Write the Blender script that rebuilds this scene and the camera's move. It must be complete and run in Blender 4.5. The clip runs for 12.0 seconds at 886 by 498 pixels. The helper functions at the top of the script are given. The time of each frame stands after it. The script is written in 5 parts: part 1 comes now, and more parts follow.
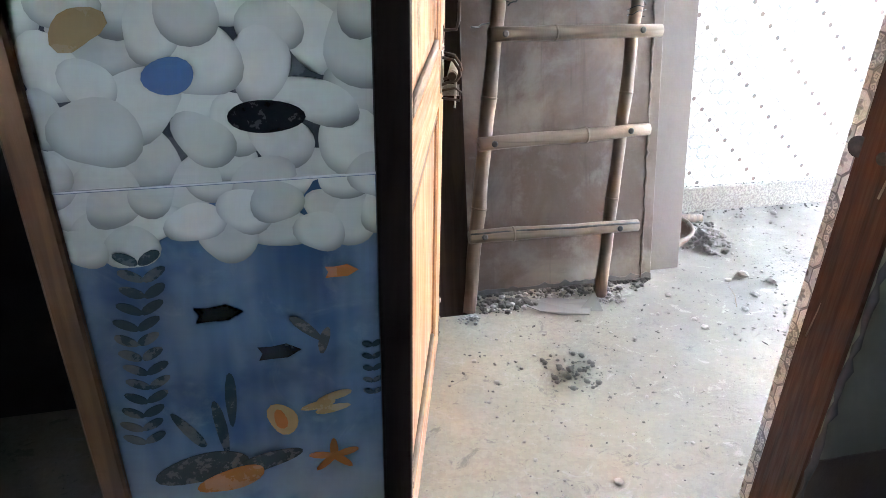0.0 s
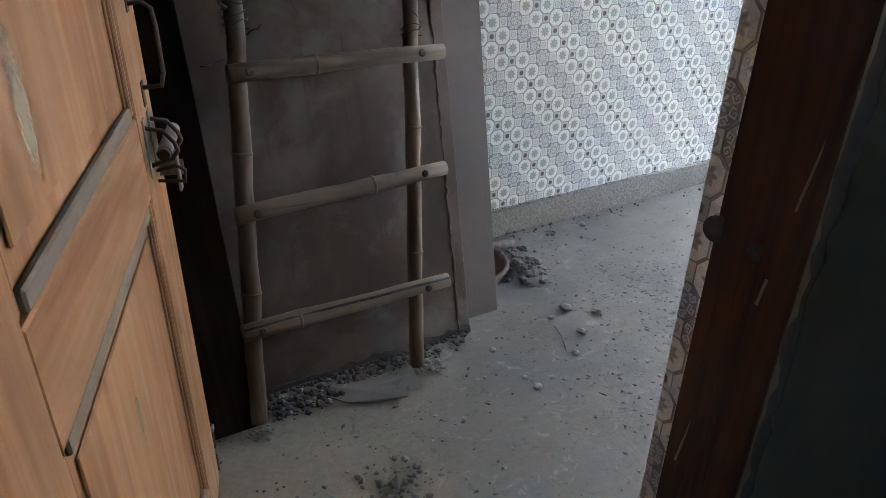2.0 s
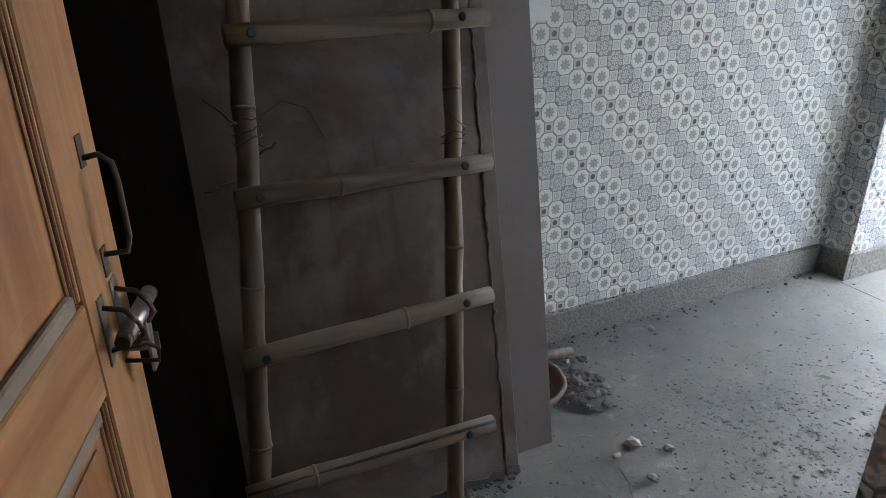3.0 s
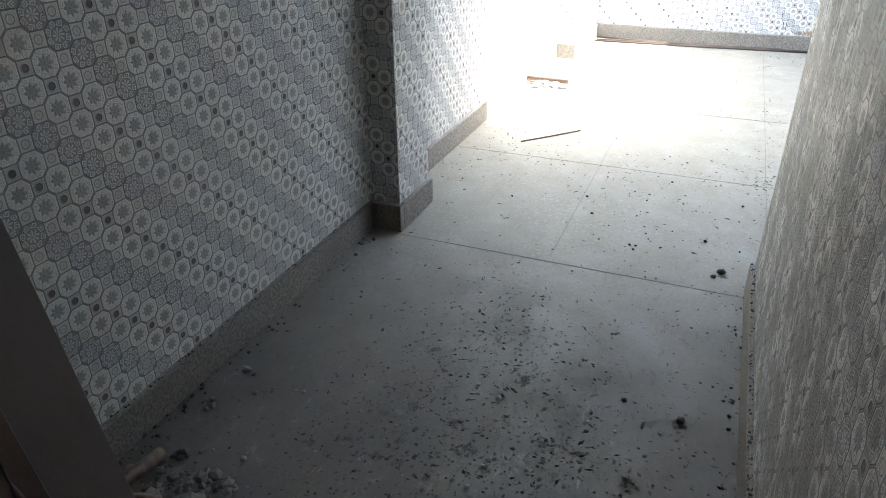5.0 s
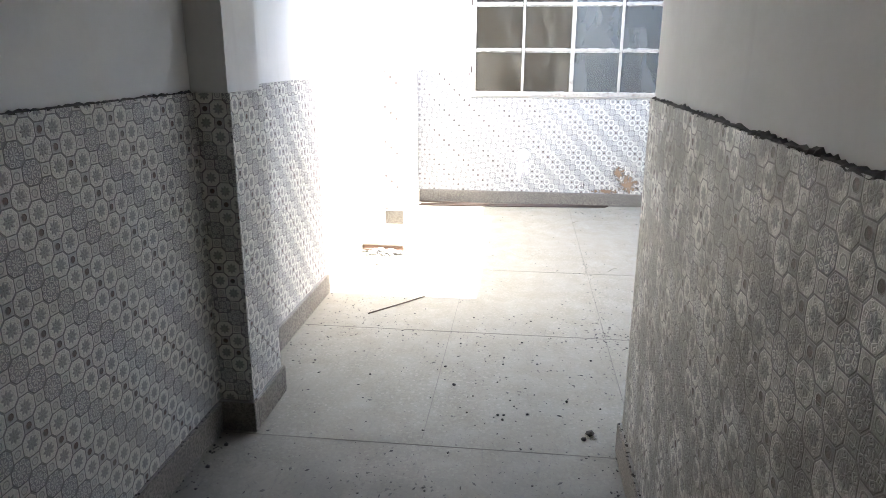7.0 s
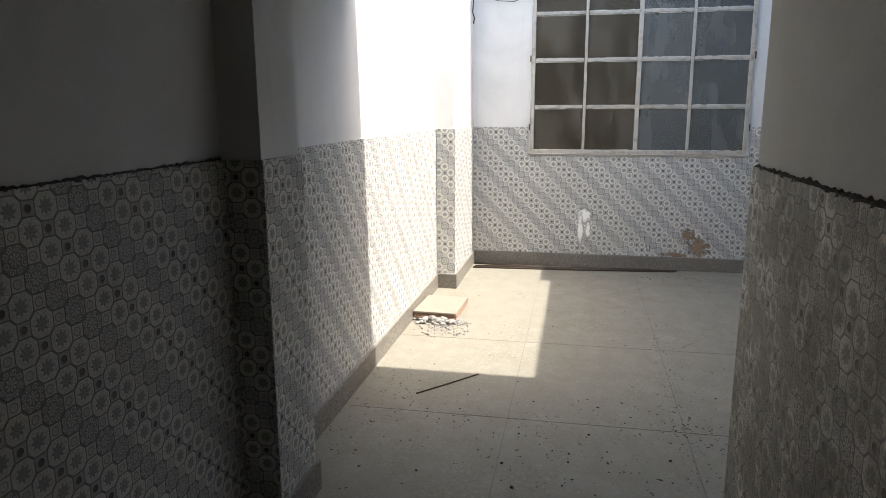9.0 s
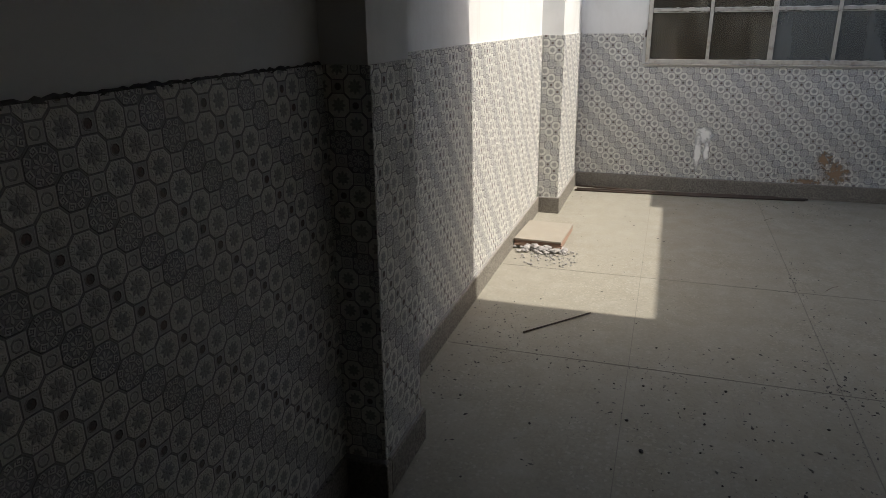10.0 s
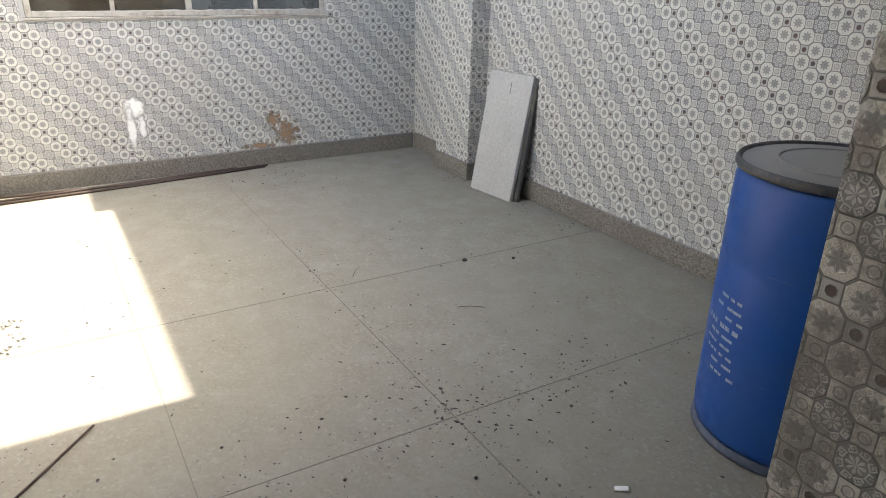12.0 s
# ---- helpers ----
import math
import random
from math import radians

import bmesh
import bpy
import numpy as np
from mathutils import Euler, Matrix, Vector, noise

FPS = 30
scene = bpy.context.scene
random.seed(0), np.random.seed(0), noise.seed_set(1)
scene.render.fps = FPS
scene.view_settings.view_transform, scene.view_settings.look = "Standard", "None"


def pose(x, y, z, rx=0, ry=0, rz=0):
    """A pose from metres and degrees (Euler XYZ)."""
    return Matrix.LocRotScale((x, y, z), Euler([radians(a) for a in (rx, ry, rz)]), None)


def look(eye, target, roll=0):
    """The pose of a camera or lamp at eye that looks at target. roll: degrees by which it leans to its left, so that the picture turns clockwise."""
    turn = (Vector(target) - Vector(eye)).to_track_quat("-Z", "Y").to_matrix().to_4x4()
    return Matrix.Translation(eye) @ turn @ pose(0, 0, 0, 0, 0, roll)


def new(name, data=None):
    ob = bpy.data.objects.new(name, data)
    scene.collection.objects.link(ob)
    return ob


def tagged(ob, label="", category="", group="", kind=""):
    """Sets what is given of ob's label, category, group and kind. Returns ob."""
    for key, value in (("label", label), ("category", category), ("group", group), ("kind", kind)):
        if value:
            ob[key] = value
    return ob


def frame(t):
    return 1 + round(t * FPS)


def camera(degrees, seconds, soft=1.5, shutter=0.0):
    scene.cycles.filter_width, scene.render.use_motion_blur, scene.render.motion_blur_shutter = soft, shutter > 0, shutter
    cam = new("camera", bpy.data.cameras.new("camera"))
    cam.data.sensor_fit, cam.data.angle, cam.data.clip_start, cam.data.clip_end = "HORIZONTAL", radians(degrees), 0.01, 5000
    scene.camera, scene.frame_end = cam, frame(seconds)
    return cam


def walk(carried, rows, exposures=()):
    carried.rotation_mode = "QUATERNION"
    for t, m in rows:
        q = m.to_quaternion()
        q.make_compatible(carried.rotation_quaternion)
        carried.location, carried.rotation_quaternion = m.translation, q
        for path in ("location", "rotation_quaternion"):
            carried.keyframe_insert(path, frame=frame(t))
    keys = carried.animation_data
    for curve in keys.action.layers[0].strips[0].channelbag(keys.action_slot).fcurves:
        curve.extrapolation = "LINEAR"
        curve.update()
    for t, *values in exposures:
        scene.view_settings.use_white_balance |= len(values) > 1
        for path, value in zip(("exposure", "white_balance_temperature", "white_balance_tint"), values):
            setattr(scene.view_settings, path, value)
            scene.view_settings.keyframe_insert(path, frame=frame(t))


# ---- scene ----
cam = camera(66.0, 12.0, soft=0.85)
PATH = [
    (0, (-0.023, -0.748, 1.31), (0.396, 0.979, 0.391), 1.3),
    (0.5, (0.063, -0.709, 1.304), (0.672, 0.964, 0.393), 0.3),
    (1, (0.124, -0.608, 1.315), (0.843, 1.037, 0.432), 0.1),
    (1.5, (0.18, -0.423, 1.32), (1.006, 1.178, 0.451), 0.6),
    (2, (0.239, -0.293, 1.321), (1.147, 1.229, 0.394), 1.1),
    (2.5, (0.329, -0.151, 1.327), (1.105, 1.458, 0.427), 0.3),
    (2.7, (0.381, -0.087, 1.358), (1.102, 1.585, 0.531), 0.1),
    (4.3, (0.66, 0.402, 1.456), (2.16, 1.425, 0.618), -1.1),
    (4.5, (0.71, 0.466, 1.447), (2.292, 1.386, 0.638), -0.7),
    (5, (0.825, 0.518, 1.393), (2.45, 1.186, 0.436), -0.4),
    (5.5, (0.881, 0.597, 1.354), (2.425, 1.019, 0.155), -0.1),
    (6, (0.878, 0.692, 1.376), (2.486, 1.025, 0.233), -0.1),
    (6.5, (0.897, 0.711, 1.423), (2.662, 0.965, 0.517), 1.3),
    (7, (0.911, 0.698, 1.479), (2.821, 0.916, 0.928), 0.3),
    (7.2, (0.918, 0.705, 1.515), (2.847, 0.9, 1.024), -0.3),
    (8.8, (1.157, 0.734, 1.515), (3.103, 1.019, 1.154), -0.9),
    (9, (1.26, 0.752, 1.496), (3.182, 1.132, 1.095), -0.2),
    (9.5, (1.424, 0.833, 1.469), (3.226, 1.481, 0.891), 0.3),
    (10, (1.601, 0.989, 1.449), (3.404, 1.578, 0.813), -0.5),
    (10.5, (1.915, 1.059, 1.422), (3.757, 1.266, 0.671), 0.6),
    (11, (2.279, 1.093, 1.399), (4.123, 1.009, 0.63), 0.2),
    (11.5, (2.547, 1.152, 1.373), (4.307, 0.612, 0.591), 1.5),
    (12, (2.767, 1.25, 1.403), (4.354, 0.296, 0.647), 1.2),
]
EXPOSURES = [
    (0.0, 8.65, 6050, 11), (0.5, 7.65, 6050, 11), (1.0, 7.0, 6000, 10), (1.5, 6.6, 5950, 9), (2.0, 6.25, 5900, 8), (2.7, 6.05, 5900, 8), (4.3, 4.65, 6000, 6),
    (5.0, 4.2, 6000, 6), (5.5, 4.4, 6400, 13), (6.0, 4.8, 6400, 13), (6.5, 4.75, 6400, 13), (7.0, 3.9, 6300, 10), (7.2, 3.6, 6300, 10),
    (8.8, 2.25, 6600, 9), (9.5, 1.3, 6700, 9), (10.0, 1.15, 6700, 9), (10.5, 1.35, 6700, 9), (11.0, 1.9, 6800, 9), (11.5, 2.3, 6800, 9), (12.0, 2.75, 6850, 9),
]
walk(cam, [(t, look(eye, target, roll)) for t, eye, target, roll in PATH], EXPOSURES)

# ---- world, sun ----
SUN_WAY = Vector((-0.055, -0.625, 1.0)).normalized()
world = bpy.data.worlds.new("sky")
scene.world = world
world.use_nodes = True
wn, wl = world.node_tree.nodes, world.node_tree.links
sky = wn.new("ShaderNodeTexSky")
sky.sky_type, sky.sun_disc = "NISHITA", False
sky.sun_elevation, sky.sun_rotation = math.asin(SUN_WAY.z), math.pi
sky.dust_density = 3.0
wn["Background"].inputs["Strength"].default_value = 0.15
wl.new(sky.outputs[0], wn["Background"].inputs["Color"])
sun_data = bpy.data.lights.new("sun", "SUN")
sun_data.energy, sun_data.angle, sun_data.color = 2.3, radians(0.6), (1.0, 0.955, 0.885)
sun = new("sun", sun_data)
sun.matrix_world = look((4, -4, 9), Vector((4, -4, 9)) - SUN_WAY)


# ---- material tools ----
class Mat:
    """A node material under construction."""

    def __init__(self, name, rough=0.6, metal=0.0):
        self.m = bpy.data.materials.new(name)
        self.m.use_nodes = True
        self.n, self.l = self.m.node_tree.nodes, self.m.node_tree.links
        self.b = self.n["Principled BSDF"]
        self.b.inputs["Roughness"].default_value = rough
        self.b.inputs["Metallic"].default_value = metal

    def plug(self, socket, value):
        if isinstance(value, bpy.types.NodeSocket):
            self.l.new(value, socket)
        else:
            socket.default_value = value

    def math(self, op, a, b=0.0, c=None, clamp=False):
        nd = self.n.new("ShaderNodeMath")
        nd.operation, nd.use_clamp = op, clamp
        self.plug(nd.inputs[0], a)
        self.plug(nd.inputs[1], b)
        if c is not None:
            self.plug(nd.inputs[2], c)
        return nd.outputs[0]

    def place(self):
        return self.n.new("ShaderNodeNewGeometry").outputs["Position"]

    def local(self):
        return self.n.new("ShaderNodeTexCoord").outputs["Object"]

    def split(self, v):
        nd = self.n.new("ShaderNodeSeparateXYZ")
        self.l.new(v, nd.inputs[0])
        return nd.outputs

    def stretch(self, v, sx, sy, sz):
        nd = self.n.new("ShaderNodeVectorMath")
        nd.operation = "MULTIPLY"
        self.l.new(v, nd.inputs[0])
        nd.inputs[1].default_value = (sx, sy, sz)
        return nd.outputs[0]

    def noise(self, v, scale, detail=4.0, rough=0.55, bend=0.0):
        nd = self.n.new("ShaderNodeTexNoise")
        self.l.new(v, nd.inputs["Vector"])
        nd.inputs["Scale"].default_value, nd.inputs["Detail"].default_value = scale, detail
        nd.inputs["Roughness"].default_value, nd.inputs["Distortion"].default_value = rough, bend
        return nd.outputs["Fac"]

    def voronoi(self, v, scale, feature="F1"):
        nd = self.n.new("ShaderNodeTexVoronoi")
        nd.feature = feature
        self.l.new(v, nd.inputs["Vector"])
        nd.inputs["Scale"].default_value = scale
        return nd.outputs

    def step(self, f, lo, hi, a=0.0, b=1.0):
        nd = self.n.new("ShaderNodeMapRange")
        nd.interpolation_type = "SMOOTHSTEP"
        self.plug(nd.inputs[0], f)
        for k, v in enumerate((lo, hi, a, b)):
            nd.inputs[k + 1].default_value = v
        return nd.outputs[0]

    def mix(self, f, a, b):
        nd = self.n.new("ShaderNodeMix")
        nd.data_type = "RGBA"
        self.plug(nd.inputs[0], f)
        for sock, v in ((nd.inputs[6], a), (nd.inputs[7], b)):
            self.plug(sock, v if isinstance(v, bpy.types.NodeSocket) else (*v, 1.0))
        return nd.outputs[2]

    def random(self):
        return self.n.new("ShaderNodeObjectInfo").outputs["Random"]

    def island(self):
        return self.n.new("ShaderNodeNewGeometry").outputs["Random Per Island"]

    def done(self, colour, rough=None, bump=None, height=0.002, strength=0.6):
        self.plug(self.b.inputs["Base Color"], colour if isinstance(colour, bpy.types.NodeSocket) else (*colour, 1.0))
        if rough is not None:
            self.plug(self.b.inputs["Roughness"], rough)
        if bump is not None:
            nd = self.n.new("ShaderNodeBump")
            nd.inputs["Strength"].default_value, nd.inputs["Distance"].default_value = strength, height
            self.l.new(bump, nd.inputs["Height"])
            self.l.new(nd.outputs[0], self.b.inputs["Normal"])
        return self.m


A = 0.05  # half the pitch of the printed octagons, across


def tile_material(name, along, sense, s_star, z_star, dirt=0.32):
    """Matt printed wall tile: medallions of eight hooked squares round a flower, two pale rows to each grey row, small octagons between."""
    k = Mat(name, 0.6)
    k.b.inputs["Specular IOR Level"].default_value = 0.28
    pos = k.place()
    xyz = k.split(pos)
    s, z = k.math("MULTIPLY_ADD", xyz[along], sense, -sense * s_star), k.math("ADD", xyz[2], -z_star)
    p = k.math("DIVIDE", k.math("SUBTRACT", s, z), 2 * A)
    q = k.math("DIVIDE", k.math("ADD", s, z), 2 * A)
    p, q = k.math("ADD", p, 0.5), k.math("ADD", q, 0.5)
    ip, iq = k.math("FLOOR", k.math("ADD", p, 0.5)), k.math("FLOOR", k.math("ADD", q, 0.5))
    fp, fq = k.math("SUBTRACT", p, ip), k.math("SUBTRACT", q, iq)
    r = k.math("SQRT", k.math("ADD", k.math("MULTIPLY", fp, fp), k.math("MULTIPLY", fq, fq)))
    ang = k.math("ARCTAN2", fp, fq)
    row = k.math("FLOORED_MODULO", iq, 3.0)
    rosette = k.math("COMPARE", row, 2.0, 0.1)
    # eight hooked squares on a ring, one to each eighth turn
    eighth = math.pi / 4
    turn = k.math("SUBTRACT", k.math("FLOORED_MODULO", ang, eighth), eighth / 2)
    hu = k.math("SUBTRACT", k.math("MULTIPLY", r, k.math("COSINE", turn)), 0.372)
    hv = k.math("MULTIPLY", r, k.math("SINE", turn))
    hook = k.math("MAXIMUM", k.math("ABSOLUTE", hu), k.math("ABSOLUTE", hv))
    swirl = k.math("ADD", hook, k.math("MULTIPLY", k.math("ARCTAN2", hu, hv), 0.009))
    ap, aq = k.math("ABSOLUTE", fp), k.math("ABSOLUTE", fq)
    edge = k.math("SUBTRACT", k.math("MAXIMUM", k.math("MAXIMUM", ap, aq), k.math("MULTIPLY", k.math("ADD", ap, aq), 0.752)), 0.478)
    groove = k.step(k.math("ABSOLUTE", k.math("SUBTRACT", edge, 0.004)), 0.012, 0.034, 1.0, 0.0)
    inside = k.step(edge, -0.002, 0.008, 1.0, 0.0)
    ringed = k.step(k.math("ABSOLUTE", k.math("SUBTRACT", swirl, 0.068)), 0.014, 0.030, 1.0, 0.0)
    eye = k.step(swirl, 0.014, 0.030, 1.0, 0.0)
    outer = k.step(r, 0.235, 0.27)
    hooks = k.math("MULTIPLY", k.math("MAXIMUM", ringed, eye), outer)
    # the flower: eight petals round a small eye
    petal = k.math("COSINE", k.math("MULTIPLY", ang, 8.0))
    bud = k.math("ADD", r, k.math("MULTIPLY", petal, -0.045))
    flower = k.math("MULTIPLY", k.step(bud, 0.165, 0.20, 1.0, 0.0), k.step(k.math("ADD", petal, k.math("MULTIPLY", r, 2.0)), -0.35, 0.15))
    hub = k.step(r, 0.03, 0.055, 1.0, 0.0)
    # small octagons between four medallions
    jp, jq = k.math("FLOOR", p), k.math("FLOOR", q)
    gp, gq = k.math("SUBTRACT", k.math("SUBTRACT", p, jp), 0.5), k.math("SUBTRACT", k.math("SUBTRACT", q, jq), 0.5)
    agp, agq = k.math("ABSOLUTE", gp), k.math("ABSOLUTE", gq)
    rs = k.math("MAXIMUM", k.math("MAXIMUM", agp, agq), k.math("MULTIPLY", k.math("ADD", agp, agq), 0.72))
    star_row = k.math("COMPARE", k.math("FLOORED_MODULO", jq, 3.0), 0.0, 0.1)
    fine = k.noise(pos, 260.0, 2.0)
    cell = k.n.new("ShaderNodeTexWhiteNoise")
    comb = k.n.new("ShaderNodeCombineXYZ")
    k.l.new(ip, comb.inputs[0])
    k.l.new(iq, comb.inputs[1])
    k.l.new(comb.outputs[0], cell.inputs["Vector"])
    tone = cell.outputs["Value"]
    pale = k.mix(k.math("MULTIPLY", hooks, 0.16), (0.84, 0.83, 0.765), (0.46, 0.455, 0.42))
    heart = k.step(bud, 0.22, 0.27, 1.0, 0.0)
    pale = k.mix(heart, pale, k.mix(tone, (0.40, 0.405, 0.395), (0.50, 0.485, 0.45)))
    pale = k.mix(k.math("MULTIPLY", flower, 0.6), pale, (0.30, 0.297, 0.285))
    lines = k.math("MAXIMUM", hooks, flower)
    grey = k.mix(tone, (0.31, 0.315, 0.32), (0.38, 0.375, 0.37))
    ros = k.mix(k.step(bud, 0.20, 0.26, 0.25, 0.0), grey, (0.50, 0.50, 0.49))
    ros = k.mix(lines, ros, (0.69, 0.685, 0.65))
    med = k.mix(rosette, pale, ros)
    sring = k.step(k.math("ABSOLUTE", k.math("SUBTRACT", rs, 0.135)), 0.014, 0.030, 1.0, 0.0)
    light_sq = k.mix(k.math("MULTIPLY", sring, 0.75), (0.72, 0.715, 0.66), (0.36, 0.355, 0.34))
    light_sq = k.mix(k.step(rs, 0.055, 0.085, 0.5, 0.0), light_sq, (0.45, 0.44, 0.42))
    dark_sq = k.mix(k.step(rs, 0.115, 0.15), k.mix(tone, (0.085, 0.082, 0.08), (0.16, 0.095, 0.078)), (0.55, 0.545, 0.52))
    square = k.mix(star_row, light_sq, dark_sq)
    col = k.mix(inside, square, med)
    col = k.mix(k.math("MULTIPLY", groove, 0.8), col, (0.18, 0.178, 0.17))
    # dust and old smears; extra grime also paints in one wall's shade
    smear = k.step(k.noise(pos, 2.3, 5.0), 0.45, 0.75)
    col = k.mix(k.math("MULTIPLY", smear, 0.25), col, (0.56, 0.53, 0.48))
    grime_shade = k.step(k.noise(k.stretch(pos, 1.0, 1.0, 0.85), 8.0, 8.0, 0.72), 0.50 - 0.25 * (dirt - 0.32), 0.78 - 0.5 * (dirt - 0.32), 0.0, dirt)
    col = k.mix(grime_shade, col, (0.24, 0.225, 0.195))
    col = k.mix(k.math("MULTIPLY", fine, 0.12), col, (0.42, 0.42, 0.42))
    relief = k.math("ADD", k.math("MULTIPLY", groove, -1.3), k.math("MULTIPLY", lines, k.math("MULTIPLY_ADD", rosette, 0.55, 0.45)))
    relief = k.math("ADD", relief, k.math("ADD", k.math("MULTIPLY", hub, 0.5), k.math("MULTIPLY", k.math("MULTIPLY", sring, k.math("SUBTRACT", 1.0, inside)), 0.9)))
    relief = k.math("ADD", relief, k.math("MULTIPLY", fine, 0.3))
    return k.done(col, k.step(smear, 0.0, 1.0, 0.52, 0.72), relief, 0.0042, 1.0)


def speckled(name, dark, light, scale, rough, stain=0.3, stain_colour=(0.2, 0.18, 0.15)):
    k = Mat(name, rough)
    pos = k.place()
    f = k.step(k.noise(pos, scale, 3.0, 0.7), 0.35, 0.65)
    col = k.mix(f, dark, light)
    big = k.step(k.noise(pos, 3.5, 5.0), 0.42, 0.72)
    col = k.mix(k.math("MULTIPLY", big, stain), col, stain_colour)
    return k.done(col, None, k.noise(pos, scale * 0.7, 4.0), 0.0015, 0.5)


def floor_material():
    """Old polished mosaic floor: pale stone chips under cement dust, scuffs, dirty patches; passage shade painted in.
    """
    k = Mat("mosaic_floor", 0.5)
    pos = k.place()
    xyz = k.split(pos)
    chips = k.voronoi(pos, 95.0)
    tint = k.step(k.split(chips["Color"])[0], 0.2, 0.9)
    col = k.mix(tint, (0.232, 0.214, 0.172), (0.268, 0.248, 0.200))
    chip = k.step(k.split(chips["Color"])[1], 0.90, 0.95, 0.0, 0.45)
    chip = k.math("MULTIPLY", chip, k.step(xyz[0], 1.9, 3.6))
    col = k.mix(chip, col, (0.38, 0.358, 0.305))
    dust = k.step(k.noise(pos, 1.3, 6.0, 0.6, 0.4), 0.30, 0.68)
    col = k.mix(k.math("MULTIPLY", dust, 0.7), col, (0.246, 0.228, 0.186))
    scuff = k.noise(pos, 9.0, 8.0, 0.75, 0.8)
    col = k.mix(k.step(scuff, 0.60, 0.74, 0.0, 0.42), col, (0.13, 0.124, 0.116))
    pale = k.noise(pos, 22.0, 6.0, 0.7)
    col = k.mix(k.step(pale, 0.62, 0.74, 0.0, 0.40), col, (0.32, 0.302, 0.262))
    blots = k.noise(pos, 4.6, 9.0, 0.72, 0.5)
    col = k.mix(k.step(blots, 0.52, 0.66, 0.0, 0.5), col, (0.30, 0.281, 0.236))
    grit = k.noise(pos, 48.0, 5.0, 0.7)
    col = k.mix(k.step(grit, 0.60, 0.70, 0.0, 0.45), col, (0.14, 0.132, 0.12))
    # sweeping marks and wiped arcs
    sweep = k.noise(k.stretch(pos, 1.0, 5.0, 1.0), 6.0, 6.0, 0.65, 1.2)
    col = k.mix(k.step(sweep, 0.55, 0.75, 0.0, 0.35), col, (0.15, 0.142, 0.132))
    # trodden cement mud in the passage; the film also paints in passage shade
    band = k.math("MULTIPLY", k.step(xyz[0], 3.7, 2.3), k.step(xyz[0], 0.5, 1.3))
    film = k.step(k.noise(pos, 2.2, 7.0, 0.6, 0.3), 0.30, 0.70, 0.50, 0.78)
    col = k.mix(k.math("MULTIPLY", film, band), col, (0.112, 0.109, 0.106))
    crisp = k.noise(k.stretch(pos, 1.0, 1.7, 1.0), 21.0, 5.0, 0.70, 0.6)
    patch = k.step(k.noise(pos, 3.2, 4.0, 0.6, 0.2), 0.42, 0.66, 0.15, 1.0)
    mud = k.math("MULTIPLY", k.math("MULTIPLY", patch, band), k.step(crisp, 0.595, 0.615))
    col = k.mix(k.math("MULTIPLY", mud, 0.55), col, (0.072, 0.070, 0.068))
    # crusts of dried cement, scraped thin
    crust = k.noise(k.stretch(pos, 1.0, 1.4, 1.0), 11.0, 10.0, 0.78, 0.9)
    near = k.step(xyz[0], 3.2, 1.5)
    col = k.mix(k.math("MULTIPLY", k.step(crust, 0.57, 0.63, 0.0, 0.55), near), col, (0.31, 0.30, 0.28))
    col = k.mix(k.math("MULTIPLY", k.step(crust, 0.43, 0.37, 0.0, 0.6), near), col, (0.10, 0.097, 0.093))
    flecks = k.step(k.noise(pos, 85.0, 3.0, 0.6), 0.68, 0.72)
    col = k.mix(k.math("MULTIPLY", flecks, 0.7), col, (0.08, 0.075, 0.07))
    rough = k.step(k.noise(pos, 6.0, 6.0), 0.35, 0.7, 0.56, 0.80)
    bump = k.math("ADD", k.math("MULTIPLY", k.noise(pos, 90.0, 4.0), 0.5), k.math("ADD", k.math("MULTIPLY", scuff, 0.8), k.math("ADD", k.math("MULTIPLY", mud, 2.2), k.math("MULTIPLY", k.math("MULTIPLY", crust, near), 4.0))))
    return k.done(col, rough, bump, 0.0012, 0.5)


def plaster(name, colour, dirt, amount=0.5, rough=0.85, scale=1.6):
    k = Mat(name, rough)
    pos = k.place()
    big = k.step(k.noise(pos, scale, 6.0, 0.6, 0.5), 0.40, 0.75)
    fine = k.noise(pos, 35.0, 6.0, 0.65)
    col = k.mix(k.math("MULTIPLY", big, amount), colour, dirt)
    streak = k.step(k.noise(k.stretch(pos, 5.0, 5.0, 0.6), 2.0, 5.0), 0.55, 0.75)
    col = k.mix(k.math("MULTIPLY", streak, amount * 0.5), col, dirt)
    col = k.mix(k.math("MULTIPLY", fine, 0.15), col, dirt)
    return k.done(col, None, fine, 0.003, 0.45)


